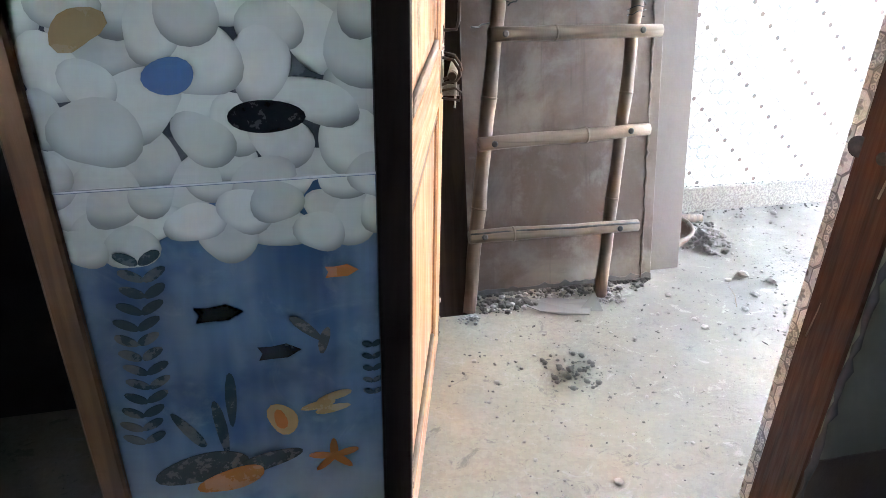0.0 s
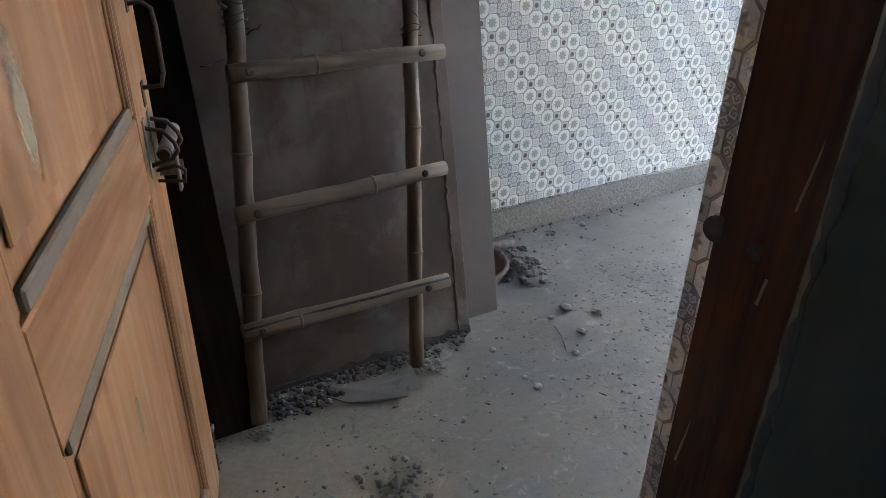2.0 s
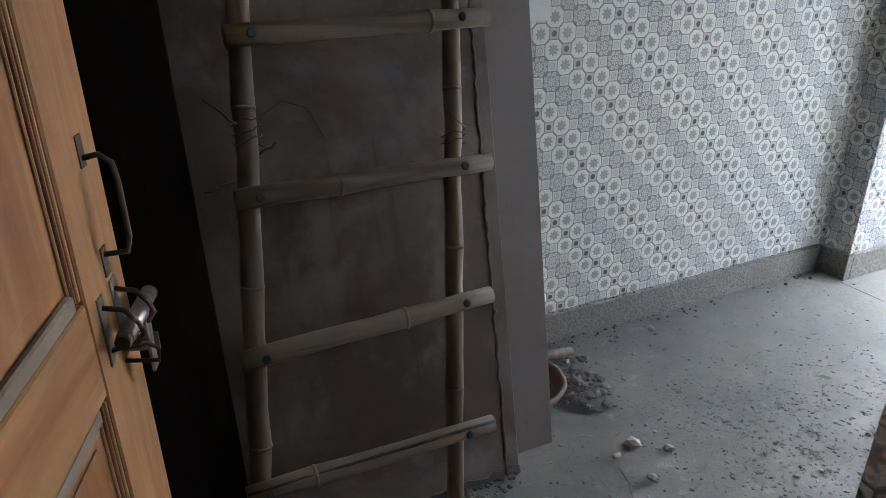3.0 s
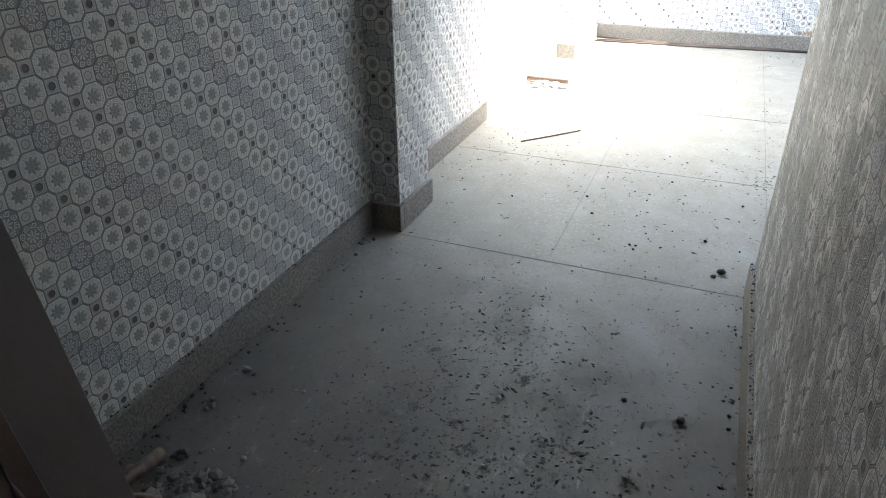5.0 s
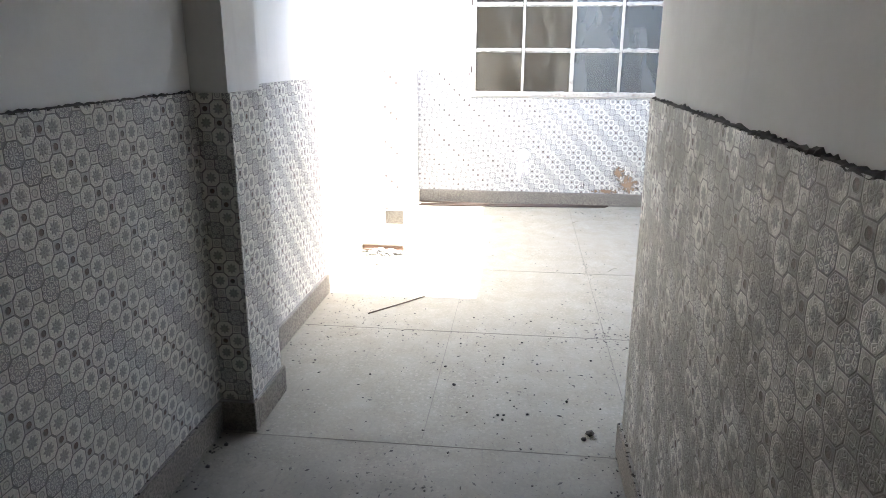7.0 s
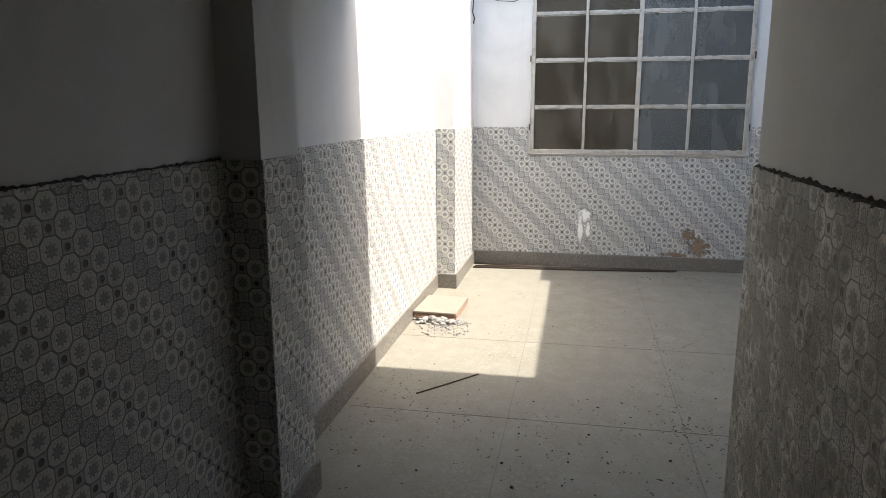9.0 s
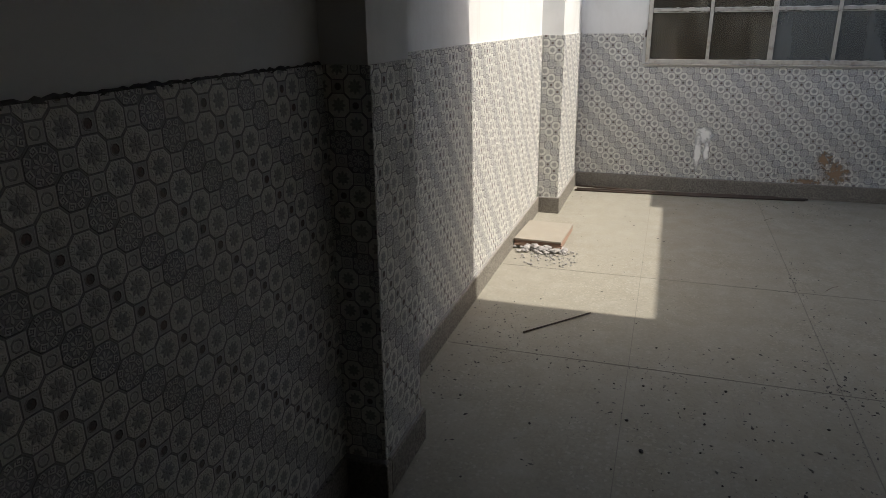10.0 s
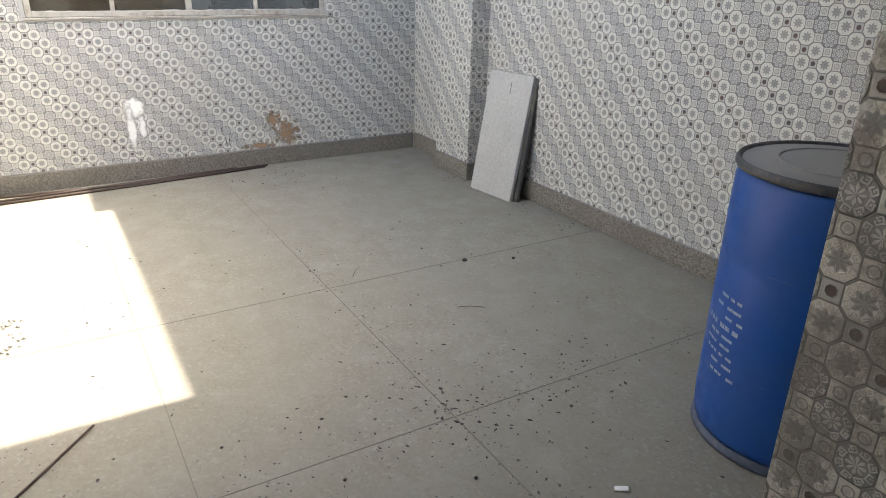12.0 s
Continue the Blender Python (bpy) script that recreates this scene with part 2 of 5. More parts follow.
def wood(name, dark, light, scale, axis=2, rough=0.5, local=True, blot=0.3):
    """Sawn timber, its grain along one axis."""
    k = Mat(name, rough)
    v = k.local() if local else k.place()
    squeeze = [1.0, 1.0, 1.0]
    squeeze[axis] = 0.08
    g = k.stretch(v, *squeeze)
    rings = k.noise(g, scale, 3.0, 0.5, 1.6)
    saw = k.math("PINGPONG", k.math("MULTIPLY", rings, 9.0), 1.0)
    grain = k.step(saw, 0.35, 1.0)
    fibre = k.noise(g, scale * 14, 3.0, 0.6)
    col = k.mix(k.math("MULTIPLY", grain, 0.75), light, dark)
    col = k.mix(k.math("MULTIPLY", fibre, 0.22), col, dark)
    streak = k.step(k.noise(g, scale * 2.6, 5.0, 0.6, 0.6), 0.52, 0.70)
    col = k.mix(k.math("MULTIPLY", streak, 0.42), col, tuple(0.72 * c for c in dark))
    cloud = k.step(k.noise(v, 2.2, 4.0), 0.4, 0.75)
    col = k.mix(k.math("MULTIPLY", cloud, blot), col, tuple(0.55 * c for c in dark))
    return k.done(col, k.step(fibre, 0.3, 0.7, rough - 0.1, rough + 0.12), fibre, 0.0012, 0.4)


def plain(name, colour, rough=0.5, metal=0.0, wear=(0.3, 0.28, 0.25), amount=0.3, scale=14.0):
    k = Mat(name, rough, metal)
    pos = k.local()
    f = k.step(k.noise(pos, scale, 6.0, 0.65), 0.45, 0.75)
    col = k.mix(k.math("MULTIPLY", f, amount), colour, wear)
    return k.done(col, k.step(f, 0.0, 1.0, rough - 0.05, min(1.0, rough + 0.2)), k.noise(pos, scale * 6, 3.0), 0.0008, 0.35)


def drum_plastic():
    """Blue plastic, dulled by dust and scuffed round its belly."""
    k = Mat("blue_plastic", 0.45)
    v = k.local()
    haze = k.step(k.noise(v, 5.0, 7.0, 0.65, 0.4), 0.40, 0.72)
    col = k.mix(k.math("MULTIPLY", haze, 0.4), (0.004, 0.070, 0.34), (0.026, 0.085, 0.25))
    scuffs = k.noise(k.stretch(v, 1.0, 1.0, 9.0), 7.0, 8.0, 0.75)
    col = k.mix(k.step(scuffs, 0.60, 0.70, 0.0, 0.5), col, (0.13, 0.16, 0.24))
    marks = k.noise(v, 42.0, 5.0, 0.7)
    col = k.mix(k.step(marks, 0.64, 0.72, 0.0, 0.6), col, (0.012, 0.02, 0.05))
    return k.done(col, k.step(haze, 0.0, 1.0, 0.36, 0.62), scuffs, 0.002, 0.35)


def laminate():
    """Old brown laminate: rusty water stains, drips and clouds of pale cement dust."""
    k = Mat("dusty_brown_laminate", 0.5)
    pos = k.place()
    col = k.mix(k.step(k.noise(pos, 2.6, 6.0, 0.62, 0.6), 0.36, 0.62), (0.150, 0.118, 0.097), (0.085, 0.055, 0.039))
    col = k.mix(k.step(k.noise(pos, 4.2, 7.0, 0.66, 0.3), 0.50, 0.72, 0.0, 0.75), col, (0.20, 0.177, 0.156))
    drip = k.noise(k.stretch(pos, 9.0, 1.0, 0.7), 2.2, 5.0, 0.6)
    col = k.mix(k.step(drip, 0.58, 0.72, 0.0, 0.5), col, (0.045, 0.028, 0.020))
    fine = k.noise(pos, 60.0, 6.0, 0.7)
    col = k.mix(k.step(fine, 0.55, 0.75, 0.0, 0.35), col, (0.17, 0.155, 0.14))
    return k.done(col, k.step(fine, 0.3, 0.7, 0.42, 0.7), fine, 0.0012, 0.4)


# south print: its raised dirt value also stands in for shade on that wall
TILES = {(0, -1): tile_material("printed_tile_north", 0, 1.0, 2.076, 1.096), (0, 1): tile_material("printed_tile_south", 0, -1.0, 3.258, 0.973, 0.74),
         (0, 2): tile_material("printed_tile_yard_south", 0, -1.0, 5.246, 0.683),
         (1, -1): tile_material("printed_tile_east", 1, -1.0, 1.682, 1.134), (1, 1): tile_material("printed_tile_west", 1, 1.0, 0.31, 0.973)}
SKIRT = speckled("mosaic_skirting", (0.125, 0.112, 0.095), (0.285, 0.263, 0.225), 105.0, 0.65, 0.5, (0.16, 0.142, 0.118))
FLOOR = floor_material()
WHITE = plaster("whitewashed_plaster", (0.76, 0.76, 0.74), (0.52, 0.51, 0.48), 0.4)
ROOM = plaster("dull_green_grey_plaster", (0.235, 0.222, 0.168), (0.12, 0.115, 0.095), 0.6)
BROWN_BAND = plaster("brown_painted_band", (0.09, 0.06, 0.04), (0.05, 0.035, 0.025), 0.5, 0.6)
CEIL = plaster("ceiling_plaster", (0.27, 0.26, 0.245), (0.17, 0.165, 0.15), 0.5)
MORTAR = plaster("dirty_mortar", (0.10, 0.095, 0.09), (0.04, 0.04, 0.04), 0.6, 0.95, 9.0)
JOINT = plain("floor_joint_strip", (0.19, 0.175, 0.146), 0.8, 0.0, (0.2, 0.19, 0.17), 0.6)
PINE = wood("pine", (0.245, 0.092, 0.034), (0.39, 0.202, 0.090), 4.0, 2, 0.42)
PINE_ACROSS = wood("pine_across", (0.245, 0.092, 0.034), (0.39, 0.202, 0.090), 4.0, 1, 0.42)
PINE_PANEL = wood("pine_panel", (0.26, 0.100, 0.037), (0.41, 0.216, 0.096), 3.0, 2, 0.40)
# darker copy of the pine, with the groove's shade put into its colour
PINE_SHADE = wood("pine_groove_shade", (0.14, 0.05, 0.02), (0.24, 0.10, 0.04), 9.0, 2, 0.5)
DUSTY = plain("dusty_wood_ledge", (0.20, 0.16, 0.13), 0.9, 0.0, (0.30, 0.27, 0.24), 0.6)
REDWOOD = wood("red_brown_paint_on_wood", (0.032, 0.011, 0.007), (0.075, 0.026, 0.013), 8.0, 2, 0.5)
REDWOOD.node_tree.nodes["Principled BSDF"].inputs["Specular IOR Level"].default_value = 0.25
BLACKWOOD = wood("black_brown_painted_wood", (0.010, 0.006, 0.005), (0.016, 0.010, 0.008), 8.0, 2, 0.55)
BLACKWOOD.node_tree.nodes["Principled BSDF"].inputs["Specular IOR Level"].default_value = 0.08
TRIM = wood("orange_brown_timber", (0.16, 0.065, 0.025), (0.26, 0.115, 0.045), 8.0, 2, 0.5)
BAMBOO = wood("dusty_bamboo", (0.075, 0.048, 0.031), (0.165, 0.112, 0.076), 7.0, 2, 0.55)
BAMBOO_RUNG = wood("dusty_bamboo_rung", (0.10, 0.073, 0.051), (0.225, 0.176, 0.131), 7.0, 0, 0.6)
LAMINATE = laminate()
BOARD = plaster("grey_brown_board", (0.15, 0.12, 0.105), (0.11, 0.087, 0.075), 0.5, 0.6)
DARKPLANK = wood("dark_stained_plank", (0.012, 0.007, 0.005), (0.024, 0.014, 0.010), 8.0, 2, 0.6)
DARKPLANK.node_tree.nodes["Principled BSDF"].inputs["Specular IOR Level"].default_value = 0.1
STEEL = plain("dull_steel", (0.34, 0.32, 0.30), 0.42, 0.85, (0.16, 0.10, 0.07), 0.5, 60.0)
IRON = plain("rusty_iron", (0.09, 0.07, 0.06), 0.7, 0.4, (0.16, 0.08, 0.045), 0.6, 60.0)
WIRE = plain("black_wire", (0.02, 0.02, 0.02), 0.6)
BLUE = drum_plastic()
RIM = plain("dark_drum_ring", (0.05, 0.055, 0.065), 0.55, 0.2, (0.22, 0.19, 0.16), 0.6, 30.0)
FOOT = plain("dusty_blue_foot_ring", (0.055, 0.075, 0.125), 0.6, 0.0, (0.20, 0.185, 0.165), 0.6, 30.0)
LID = plain("dusty_drum_lid", (0.24, 0.235, 0.23), 0.75, 0.0, (0.33, 0.31, 0.29), 0.6)
INK = plain("white_print", (0.32, 0.38, 0.50), 0.6, 0.0, (0.03, 0.07, 0.24), 0.7, 60.0)
SLAB = speckled("grey_stone_slab", (0.43, 0.43, 0.41), (0.52, 0.52, 0.50), 60.0, 0.75, 0.3, (0.34, 0.33, 0.31))
SLAB_DARK = plain("dark_slab_back", (0.07, 0.07, 0.065), 0.85)
BEIGE = plain("beige_tile_glaze", (0.27, 0.24, 0.195), 0.6, 0.0, (0.40, 0.37, 0.32), 0.5)
TILE_BACK = plain("fired_clay_edge", (0.30, 0.19, 0.14), 0.9)
GRAVEL = plaster("grey_gravel", (0.235, 0.22, 0.205), (0.10, 0.094, 0.088), 0.6, 0.95, 30.0)
RUBBLE = plaster("cement_rubble", (0.33, 0.315, 0.30), (0.14, 0.133, 0.126), 0.6, 0.95, 30.0)
GRIT = plaster("dusty_dark_grit", (0.14, 0.132, 0.125), (0.05, 0.048, 0.046), 0.6, 0.95, 40.0)
CRUMBS = plaster("dark_crumbs", (0.065, 0.06, 0.056), (0.03, 0.03, 0.03), 0.5, 0.95, 30.0)
CLAY = plain("dusty_red_clay", (0.15, 0.085, 0.062), 0.9, 0.0, (0.30, 0.25, 0.22), 0.85, 25.0)
PLATE = plain("dusty_dark_sheet", (0.16, 0.155, 0.15), 0.6, 0.0, (0.24, 0.22, 0.20), 0.6)
PAPER = plain("crumpled_grey_plastic", (0.23, 0.215, 0.195), 0.42, 0.0, (0.30, 0.29, 0.275), 0.6, 30.0)
WINFRAME = plain("weathered_window_paint", (0.50, 0.475, 0.42), 0.6, 0.0, (0.20, 0.16, 0.12), 0.75, 16.0)
PUTTY_LINE = plain("ragged_window_putty", (0.66, 0.65, 0.61), 0.8, 0.0, (0.34, 0.31, 0.26), 0.7, 20.0)
LIME = plain("white_paint_splash", (0.80, 0.80, 0.78), 0.7)


def fading(name, colour, other, strength, scale, ragged=2.4):
    """A stain that thins out towards a ragged edge."""
    k = Mat(name, 0.8)
    gen = k.n.new("ShaderNodeTexCoord").outputs["UV"]
    xy = k.split(gen)
    dx, dy = k.math("SUBTRACT", xy[0], 0.5), k.math("SUBTRACT", xy[1], 0.5)
    r = k.math("MULTIPLY", k.math("SQRT", k.math("ADD", k.math("MULTIPLY", dx, dx), k.math("MULTIPLY", dy, dy))), 2.0)
    n = k.noise(k.place(), scale, 8.0, 0.7)
    a = k.step(k.math("ADD", k.math("SUBTRACT", 0.75, r), k.math("MULTIPLY", k.math("SUBTRACT", n, 0.5), ragged)), 0.0, 0.5, 0.0, strength)
    k.l.new(a, k.b.inputs["Alpha"])
    return k.done(k.mix(n, colour, other))


RUST = fading("rust_stain", (0.36, 0.20, 0.095), (0.46, 0.33, 0.21), 0.62, 30.0, 2.7)
LIME_RUN = fading("thin_white_paint", (0.90, 0.90, 0.88), (0.86, 0.86, 0.84), 1.0, 14.0, 1.3)
DIRT = fading("trodden_dirt", (0.12, 0.115, 0.11), (0.17, 0.16, 0.15), 0.4, 44.0, 3.6)

PUTTY = fading("worn_pale_filler", (0.50, 0.46, 0.36), (0.36, 0.32, 0.23), 0.75, 34.0, 2.2)
# near-black colour in place of shade in the closet and at the passage end
SHADE_BLACK = plaster("shade_black_wall", (0.045, 0.042, 0.038), (0.02, 0.02, 0.018), 0.5)
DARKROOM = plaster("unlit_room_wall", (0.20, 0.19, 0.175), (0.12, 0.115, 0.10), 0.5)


def window_glass(name, through_light, tint, film, rough):
    """Old window glass under a film of dust, wiped thinner in streaks."""
    k = Mat(name, rough)
    pos = k.place()
    k.b.inputs["IOR"].default_value = 1.45
    wipe = k.step(k.noise(k.stretch(pos, 1.0, 1.0, 0.35), 6.0, 6.0, 0.6, 0.4), 0.35, 0.72)
    k.plug(k.b.inputs["Transmission Weight"], k.step(wipe, 0.0, 1.0, through_light, through_light - 0.22))
    return k.done(k.mix(wipe, k.mix(k.random(), tint, tuple(1.25 * c for c in tint)), film), k.step(wipe, 0.0, 1.0, rough, rough + 0.14))


GLASS = window_glass("dusty_brown_window_glass", 0.90, (0.42, 0.375, 0.29), (0.30, 0.275, 0.22), 0.05)
GLASS_GREY = window_glass("dusty_grey_window_glass", 0.74, (0.33, 0.355, 0.345), (0.27, 0.285, 0.275), 0.08)


# ---- mesh tools ----
def block(bm, x0, y0, z0, x1, y1, z1):
    """A box between two corners, in bm."""
    v = [bm.verts.new((x, y, z)) for x in (x0, x1) for y in (y0, y1) for z in (z0, z1)]
    for a, b, c, d in ((0, 1, 3, 2), (4, 6, 7, 5), (0, 4, 5, 1), (2, 3, 7, 6), (0, 2, 6, 4), (1, 5, 7, 3)):
        bm.faces.new((v[a], v[b], v[c], v[d]))
    return v


def soften(bm, width, steps=1):
    bmesh.ops.bevel(bm, geom=list(bm.edges), offset=width, segments=steps, affect="EDGES", profile=0.6)
    return bm


def cube(x0, y0, z0, x1, y1, z1, bevel=0.0):
    bm = bmesh.new()
    block(bm, x0, y0, z0, x1, y1, z1)
    bmesh.ops.recalc_face_normals(bm, faces=bm.faces)
    return soften(bm, bevel) if bevel else bm


def turned(profile, sides=32, ends=True):
    """A body of revolution round z from (radius, height) pairs."""
    bm = bmesh.new()
    rings = []
    for r, h in profile:
        rings.append([bm.verts.new((r * math.cos(2 * math.pi * i / sides), r * math.sin(2 * math.pi * i / sides), h)) for i in range(sides)])
    for lo, hi in zip(rings, rings[1:]):
        for i in range(sides):
            bm.faces.new((lo[i], lo[(i + 1) % sides], hi[(i + 1) % sides], hi[i]))
    if ends:
        bm.faces.new(list(reversed(rings[0])))
        bm.faces.new(rings[-1])
    for f in bm.faces:
        f.smooth = len(f.verts) == 4
    return bm


def tube(points, radii, sides=10, bm=None):
    """A round bar along points, with a radius at each."""
    bm = bm or bmesh.new()
    pts = [Vector(p) for p in points]
    rings = []
    for i, p in enumerate(pts):
        way = (pts[min(i + 1, len(pts) - 1)] - pts[max(i - 1, 0)]).normalized()
        side = way.orthogonal().normalized() if i == 0 else (side - way * side.dot(way)).normalized()
        up = way.cross(side)
        r = radii[i] if isinstance(radii, (list, tuple)) else radii
        rings.append([bm.verts.new(p + r * (math.cos(a) * side + math.sin(a) * up)) for a in (2 * math.pi * j / sides for j in range(sides))])
    for lo, hi in zip(rings, rings[1:]):
        for j in range(sides):
            bm.faces.new((lo[j], lo[(j + 1) % sides], hi[(j + 1) % sides], hi[j])).smooth = True
    bm.faces.new(list(reversed(rings[0])))
    bm.faces.new(rings[-1])
    return bm


def mesh_of(name, bm, material):
    me = bpy.data.meshes.new(name)
    bm.to_mesh(me)
    bm.free()
    me.materials.append(material)
    return me


def part(name, bm, material, parent=None, label=""):
    """One mesh object, under a thing or a part where a parent is given."""
    ob = new(name, mesh_of(name, bm, material))
    ob.parent = parent
    return tagged(ob, label)


def thing(name, m, label, category, group=""):
    """An Empty at a thing's base, for its parts."""
    ob = new(name)
    ob.empty_display_size = 0.1
    ob.matrix_world = m
    return tagged(ob, label, category, group)


def structure(name, bm, material, label, category):
    return tagged(part(name, bm, material), label, category, kind="structure")


# ---- plan, in metres ----
H = 2.95            # ceiling
DADO, SK = 1.34, 0.125
YD0, YD1 = 0.10, 0.268   # wall with the doorway
YL = 1.887          # passage wall
YF = 1.917          # same wall beyond the pier
XW = 7.842          # window wall
YS = -1.497         # wall with the leaning slab
XR = 3.272          # end of the doorway wall
PROUD = 0.012       # tiles stand proud of the plaster

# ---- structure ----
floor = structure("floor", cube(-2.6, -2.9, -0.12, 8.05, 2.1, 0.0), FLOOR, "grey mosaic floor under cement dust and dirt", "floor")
structure("floor_inner_room", cube(8.05, -1.8, -0.12, 10.4, 2.1, 0.0), FLOOR, "unlit floor behind the window", "floor")

bm = bmesh.new()
# last box: unseen corner lip, added to cut a notch in the sun patch
for x0, y0, x1, y1 in ((-2.6, -2.9, 4.776, 2.1), (4.776, -2.9, 7.60, -0.975), (7.60, -2.9, 8.05, 2.1), (7.05, -0.975, 7.60, -0.88)):
    block(bm, x0, y0, H, x1, y1, H + 0.14)
structure("ceiling", bm, CEIL, "plastered slab, open to the sky over the yard", "ceiling")
# beam out of view, added to hold light back from the passage
structure("ceiling_shade_beam", cube(3.31, YD1 - 0.17, 2.25, 3.60, 1.7465, H - 0.001), CEIL, "unseen plastered beam across the passage mouth, added to dim it", "ceiling")
# unseen drop at the slab's edge, added to block sky from the passage
structure("ceiling_sky_baffle", cube(4.50, YD1 - 1.76, 2.36, 4.776, YF - 0.001, H - 0.001), CEIL, "unseen plastered edge beam added to cut sky light to the passage", "ceiling")
structure("ceiling_inner_room", cube(8.05, -1.8, H, 10.4, 2.1, H + 0.14), CEIL, "slab over the unlit room", "ceiling")


def wall(name, boxes, material, label):
    b = bmesh.new()
    for c in boxes:
        block(b, *c)
    return structure(name, b, material, label, "wall")


wall_passage = wall("wall_passage", [(-2.6, YL, 0, 3.30, YL + 0.2, H)], WHITE, "passage wall, white plaster above a tiled dado")
wall_yard = wall("wall_yard", [(3.60, YF, 0, XW, YF + 0.17, H)], WHITE, "sunlit yard wall, white plaster above a tiled dado")
pier = wall("wall_pier", [(3.30, 1.747, 0, 3.60, YF + 0.17, H)], WHITE, "shallow pier, white plaster above a tiled dado")
corner_pier = wall("wall_corner_pier", [(6.822, 1.757, 0, XW, YF, H)], WHITE, "corner pier, white plaster above a tiled dado")
wall_window = wall("wall_window", [(XW, YS, 0, XW + 0.2, 2.1, 1.085), (XW, YS, 2.78, XW + 0.2, 2.1, H),
                                   (XW, YS, 1.085, XW + 0.2, -0.725, 2.78), (XW, 1.21, 1.085, XW + 0.2, 2.1, 2.78)],
                   WHITE, "yard wall with a steel window above a tiled dado")
wall_slab = wall("wall_south", [(3.15, YS - 0.2, 0, XW, YS, H)], WHITE, "yard wall, white plaster above a tiled dado")
slab_pier = wall("wall_south_pier", [(6.782, YS, 0, 7.21, -1.357, H)], WHITE, "shallow pier, white plaster above a tiled dado")
wall_nook = wall("wall_nook", [(3.10, YS, 0, XR, YD0, H)], WHITE, "short yard wall behind the drum")
wall_door = wall("wall_doorway", [(1.012, YD0, 0, XR, YD1, H), (0.09, YD0, 2.06, 1.012, YD1, H), (-0.34, YD0, 0, 0.09, YD1, H),
                                  (-1.2, YD0, 2.06, -0.34, YD1, H), (-2.6, YD0, 0, -1.2, YD1, H)],
                 WHITE, "wall with the doorway, tiled on the passage side")
structure("wall_doorway_lining", cube(0.961, YD0 - 0.020, 0.31, 3.1, YD0 - 0.009, H), ROOM, "dull green-grey plaster of the dark room", "wall")
structure("wall_doorway_band", cube(0.961, YD0 - 0.023, 0, 3.1, YD0 - 0.009, 0.31), BROWN_BAND, "brown painted band at the wall's foot", "wall")
# opening out of view, added so that light reaches the picture tiles
wall("wall_room_west", [(-2.6, -2.9, 0, -2.45, -2.0, H), (-2.6, -1.6, 0, -2.45, YD0, H), (-2.6, -2.0, 0, -2.45, -1.6, 1.57), (-2.6, -2.0, 1.90, -2.45, -1.6, H)], ROOM, "dark room wall with an unseen opening added for light")
wall("wall_room_south", [(-2.45, -2.9, 0, 3.1, -2.75, H)], ROOM, "dark room wall")
wall("wall_room_east", [(2.2, -2.75, 0, 2.35, YD0 - 0.01, H)], ROOM, "dark room wall")
# unseen end wall, kept near-black to dim the passage
wall("wall_passage_end", [(-0.36, YD1, 0, -0.24, YL, H)], SHADE_BLACK, "unseen blind end of the passage, black for shade")
wall("wall_closet", [(-2.6, YD1, 0, -2.45, YL, H), (-2.45, 0.95, 0, -0.361, 1.05, H)], SHADE_BLACK, "wall of the unlit closet, shade put in as black")
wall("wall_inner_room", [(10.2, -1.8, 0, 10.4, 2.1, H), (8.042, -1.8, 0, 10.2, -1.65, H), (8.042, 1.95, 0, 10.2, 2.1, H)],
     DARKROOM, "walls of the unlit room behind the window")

# unseen storey above the window wall, added to block low sky light
TOP = 5.6
wall("wall_upper_sky_block", [(XW, -1.7, H + 0.141, XW + 0.2, 2.1, TOP)], WHITE, "unseen upper white wall over the yard, added to cut sky light")

# ---- timber frames of the openings in the dark room ----
door_frame = thing("door_frame", pose(0, 0, 0), "red-brown and black painted wooden door frame", "door frame")
tagged(door_frame, kind="structure")
part("post", cube(0.088, 0.085, 0, 0.136, 0.215, 2.06, 0.004), BLACKWOOD, door_frame, "nearly black painted post")
bm = bmesh.new()
v = block(bm, 0.955, 0.092, 0, 1.02, 0.243, 2.06)
for q in v:
    if q.co.x < 0.96 and q.co.y > 0.2:
        q.co.x = 0.992
bmesh.ops.recalc_face_normals(bm, faces=bm.faces)
part("post", soften(bm, 0.004), REDWOOD, door_frame, "scratched red-brown post")
part("head", cube(0.136, 0.09, 2.0, 0.955, 0.215, 2.06, 0.004), REDWOOD, door_frame)
for z, y, r in ((0.921, 0.236, 0.020), (0.925, 0.16, 0.012)):
    b = turned([(r, 0), (r, 0.0015)], 18)
    b.transform(pose(0.955 + (y - 0.092) * 0.245 - 0.002, y, z, 0, -90, 14))
    part("bolt_hole", b, WIRE, door_frame, "black bolt hole")
for z0, z1, y, w in ((0.52, 0.62, 0.215, 0.003), (0.86, 0.90, 0.14, 0.004), (1.0, 1.12, 0.12, 0.003)):
    b = cube(-0.0008, -w / 2, 0, 0.0008, w / 2, z1 - z0)
    b.transform(pose(0.953 + (y - 0.092) * 0.245, y, z0, 8, 0, 0))
    part("scratch", b, DUSTY, door_frame, "pale scratch in the paint")
rnd = random.Random(77)
pts = [(0.9600 + rnd.uniform(-0.003, 0.004), 0.080 + rnd.uniform(-0.002, 0.002), 0.02 + 0.026 * i) for i in range(78)]
part("plaster_edge", tube(pts, [rnd.uniform(0.003, 0.010) for _ in pts], 7), MORTAR, door_frame, "broken dark plaster edge along the post")
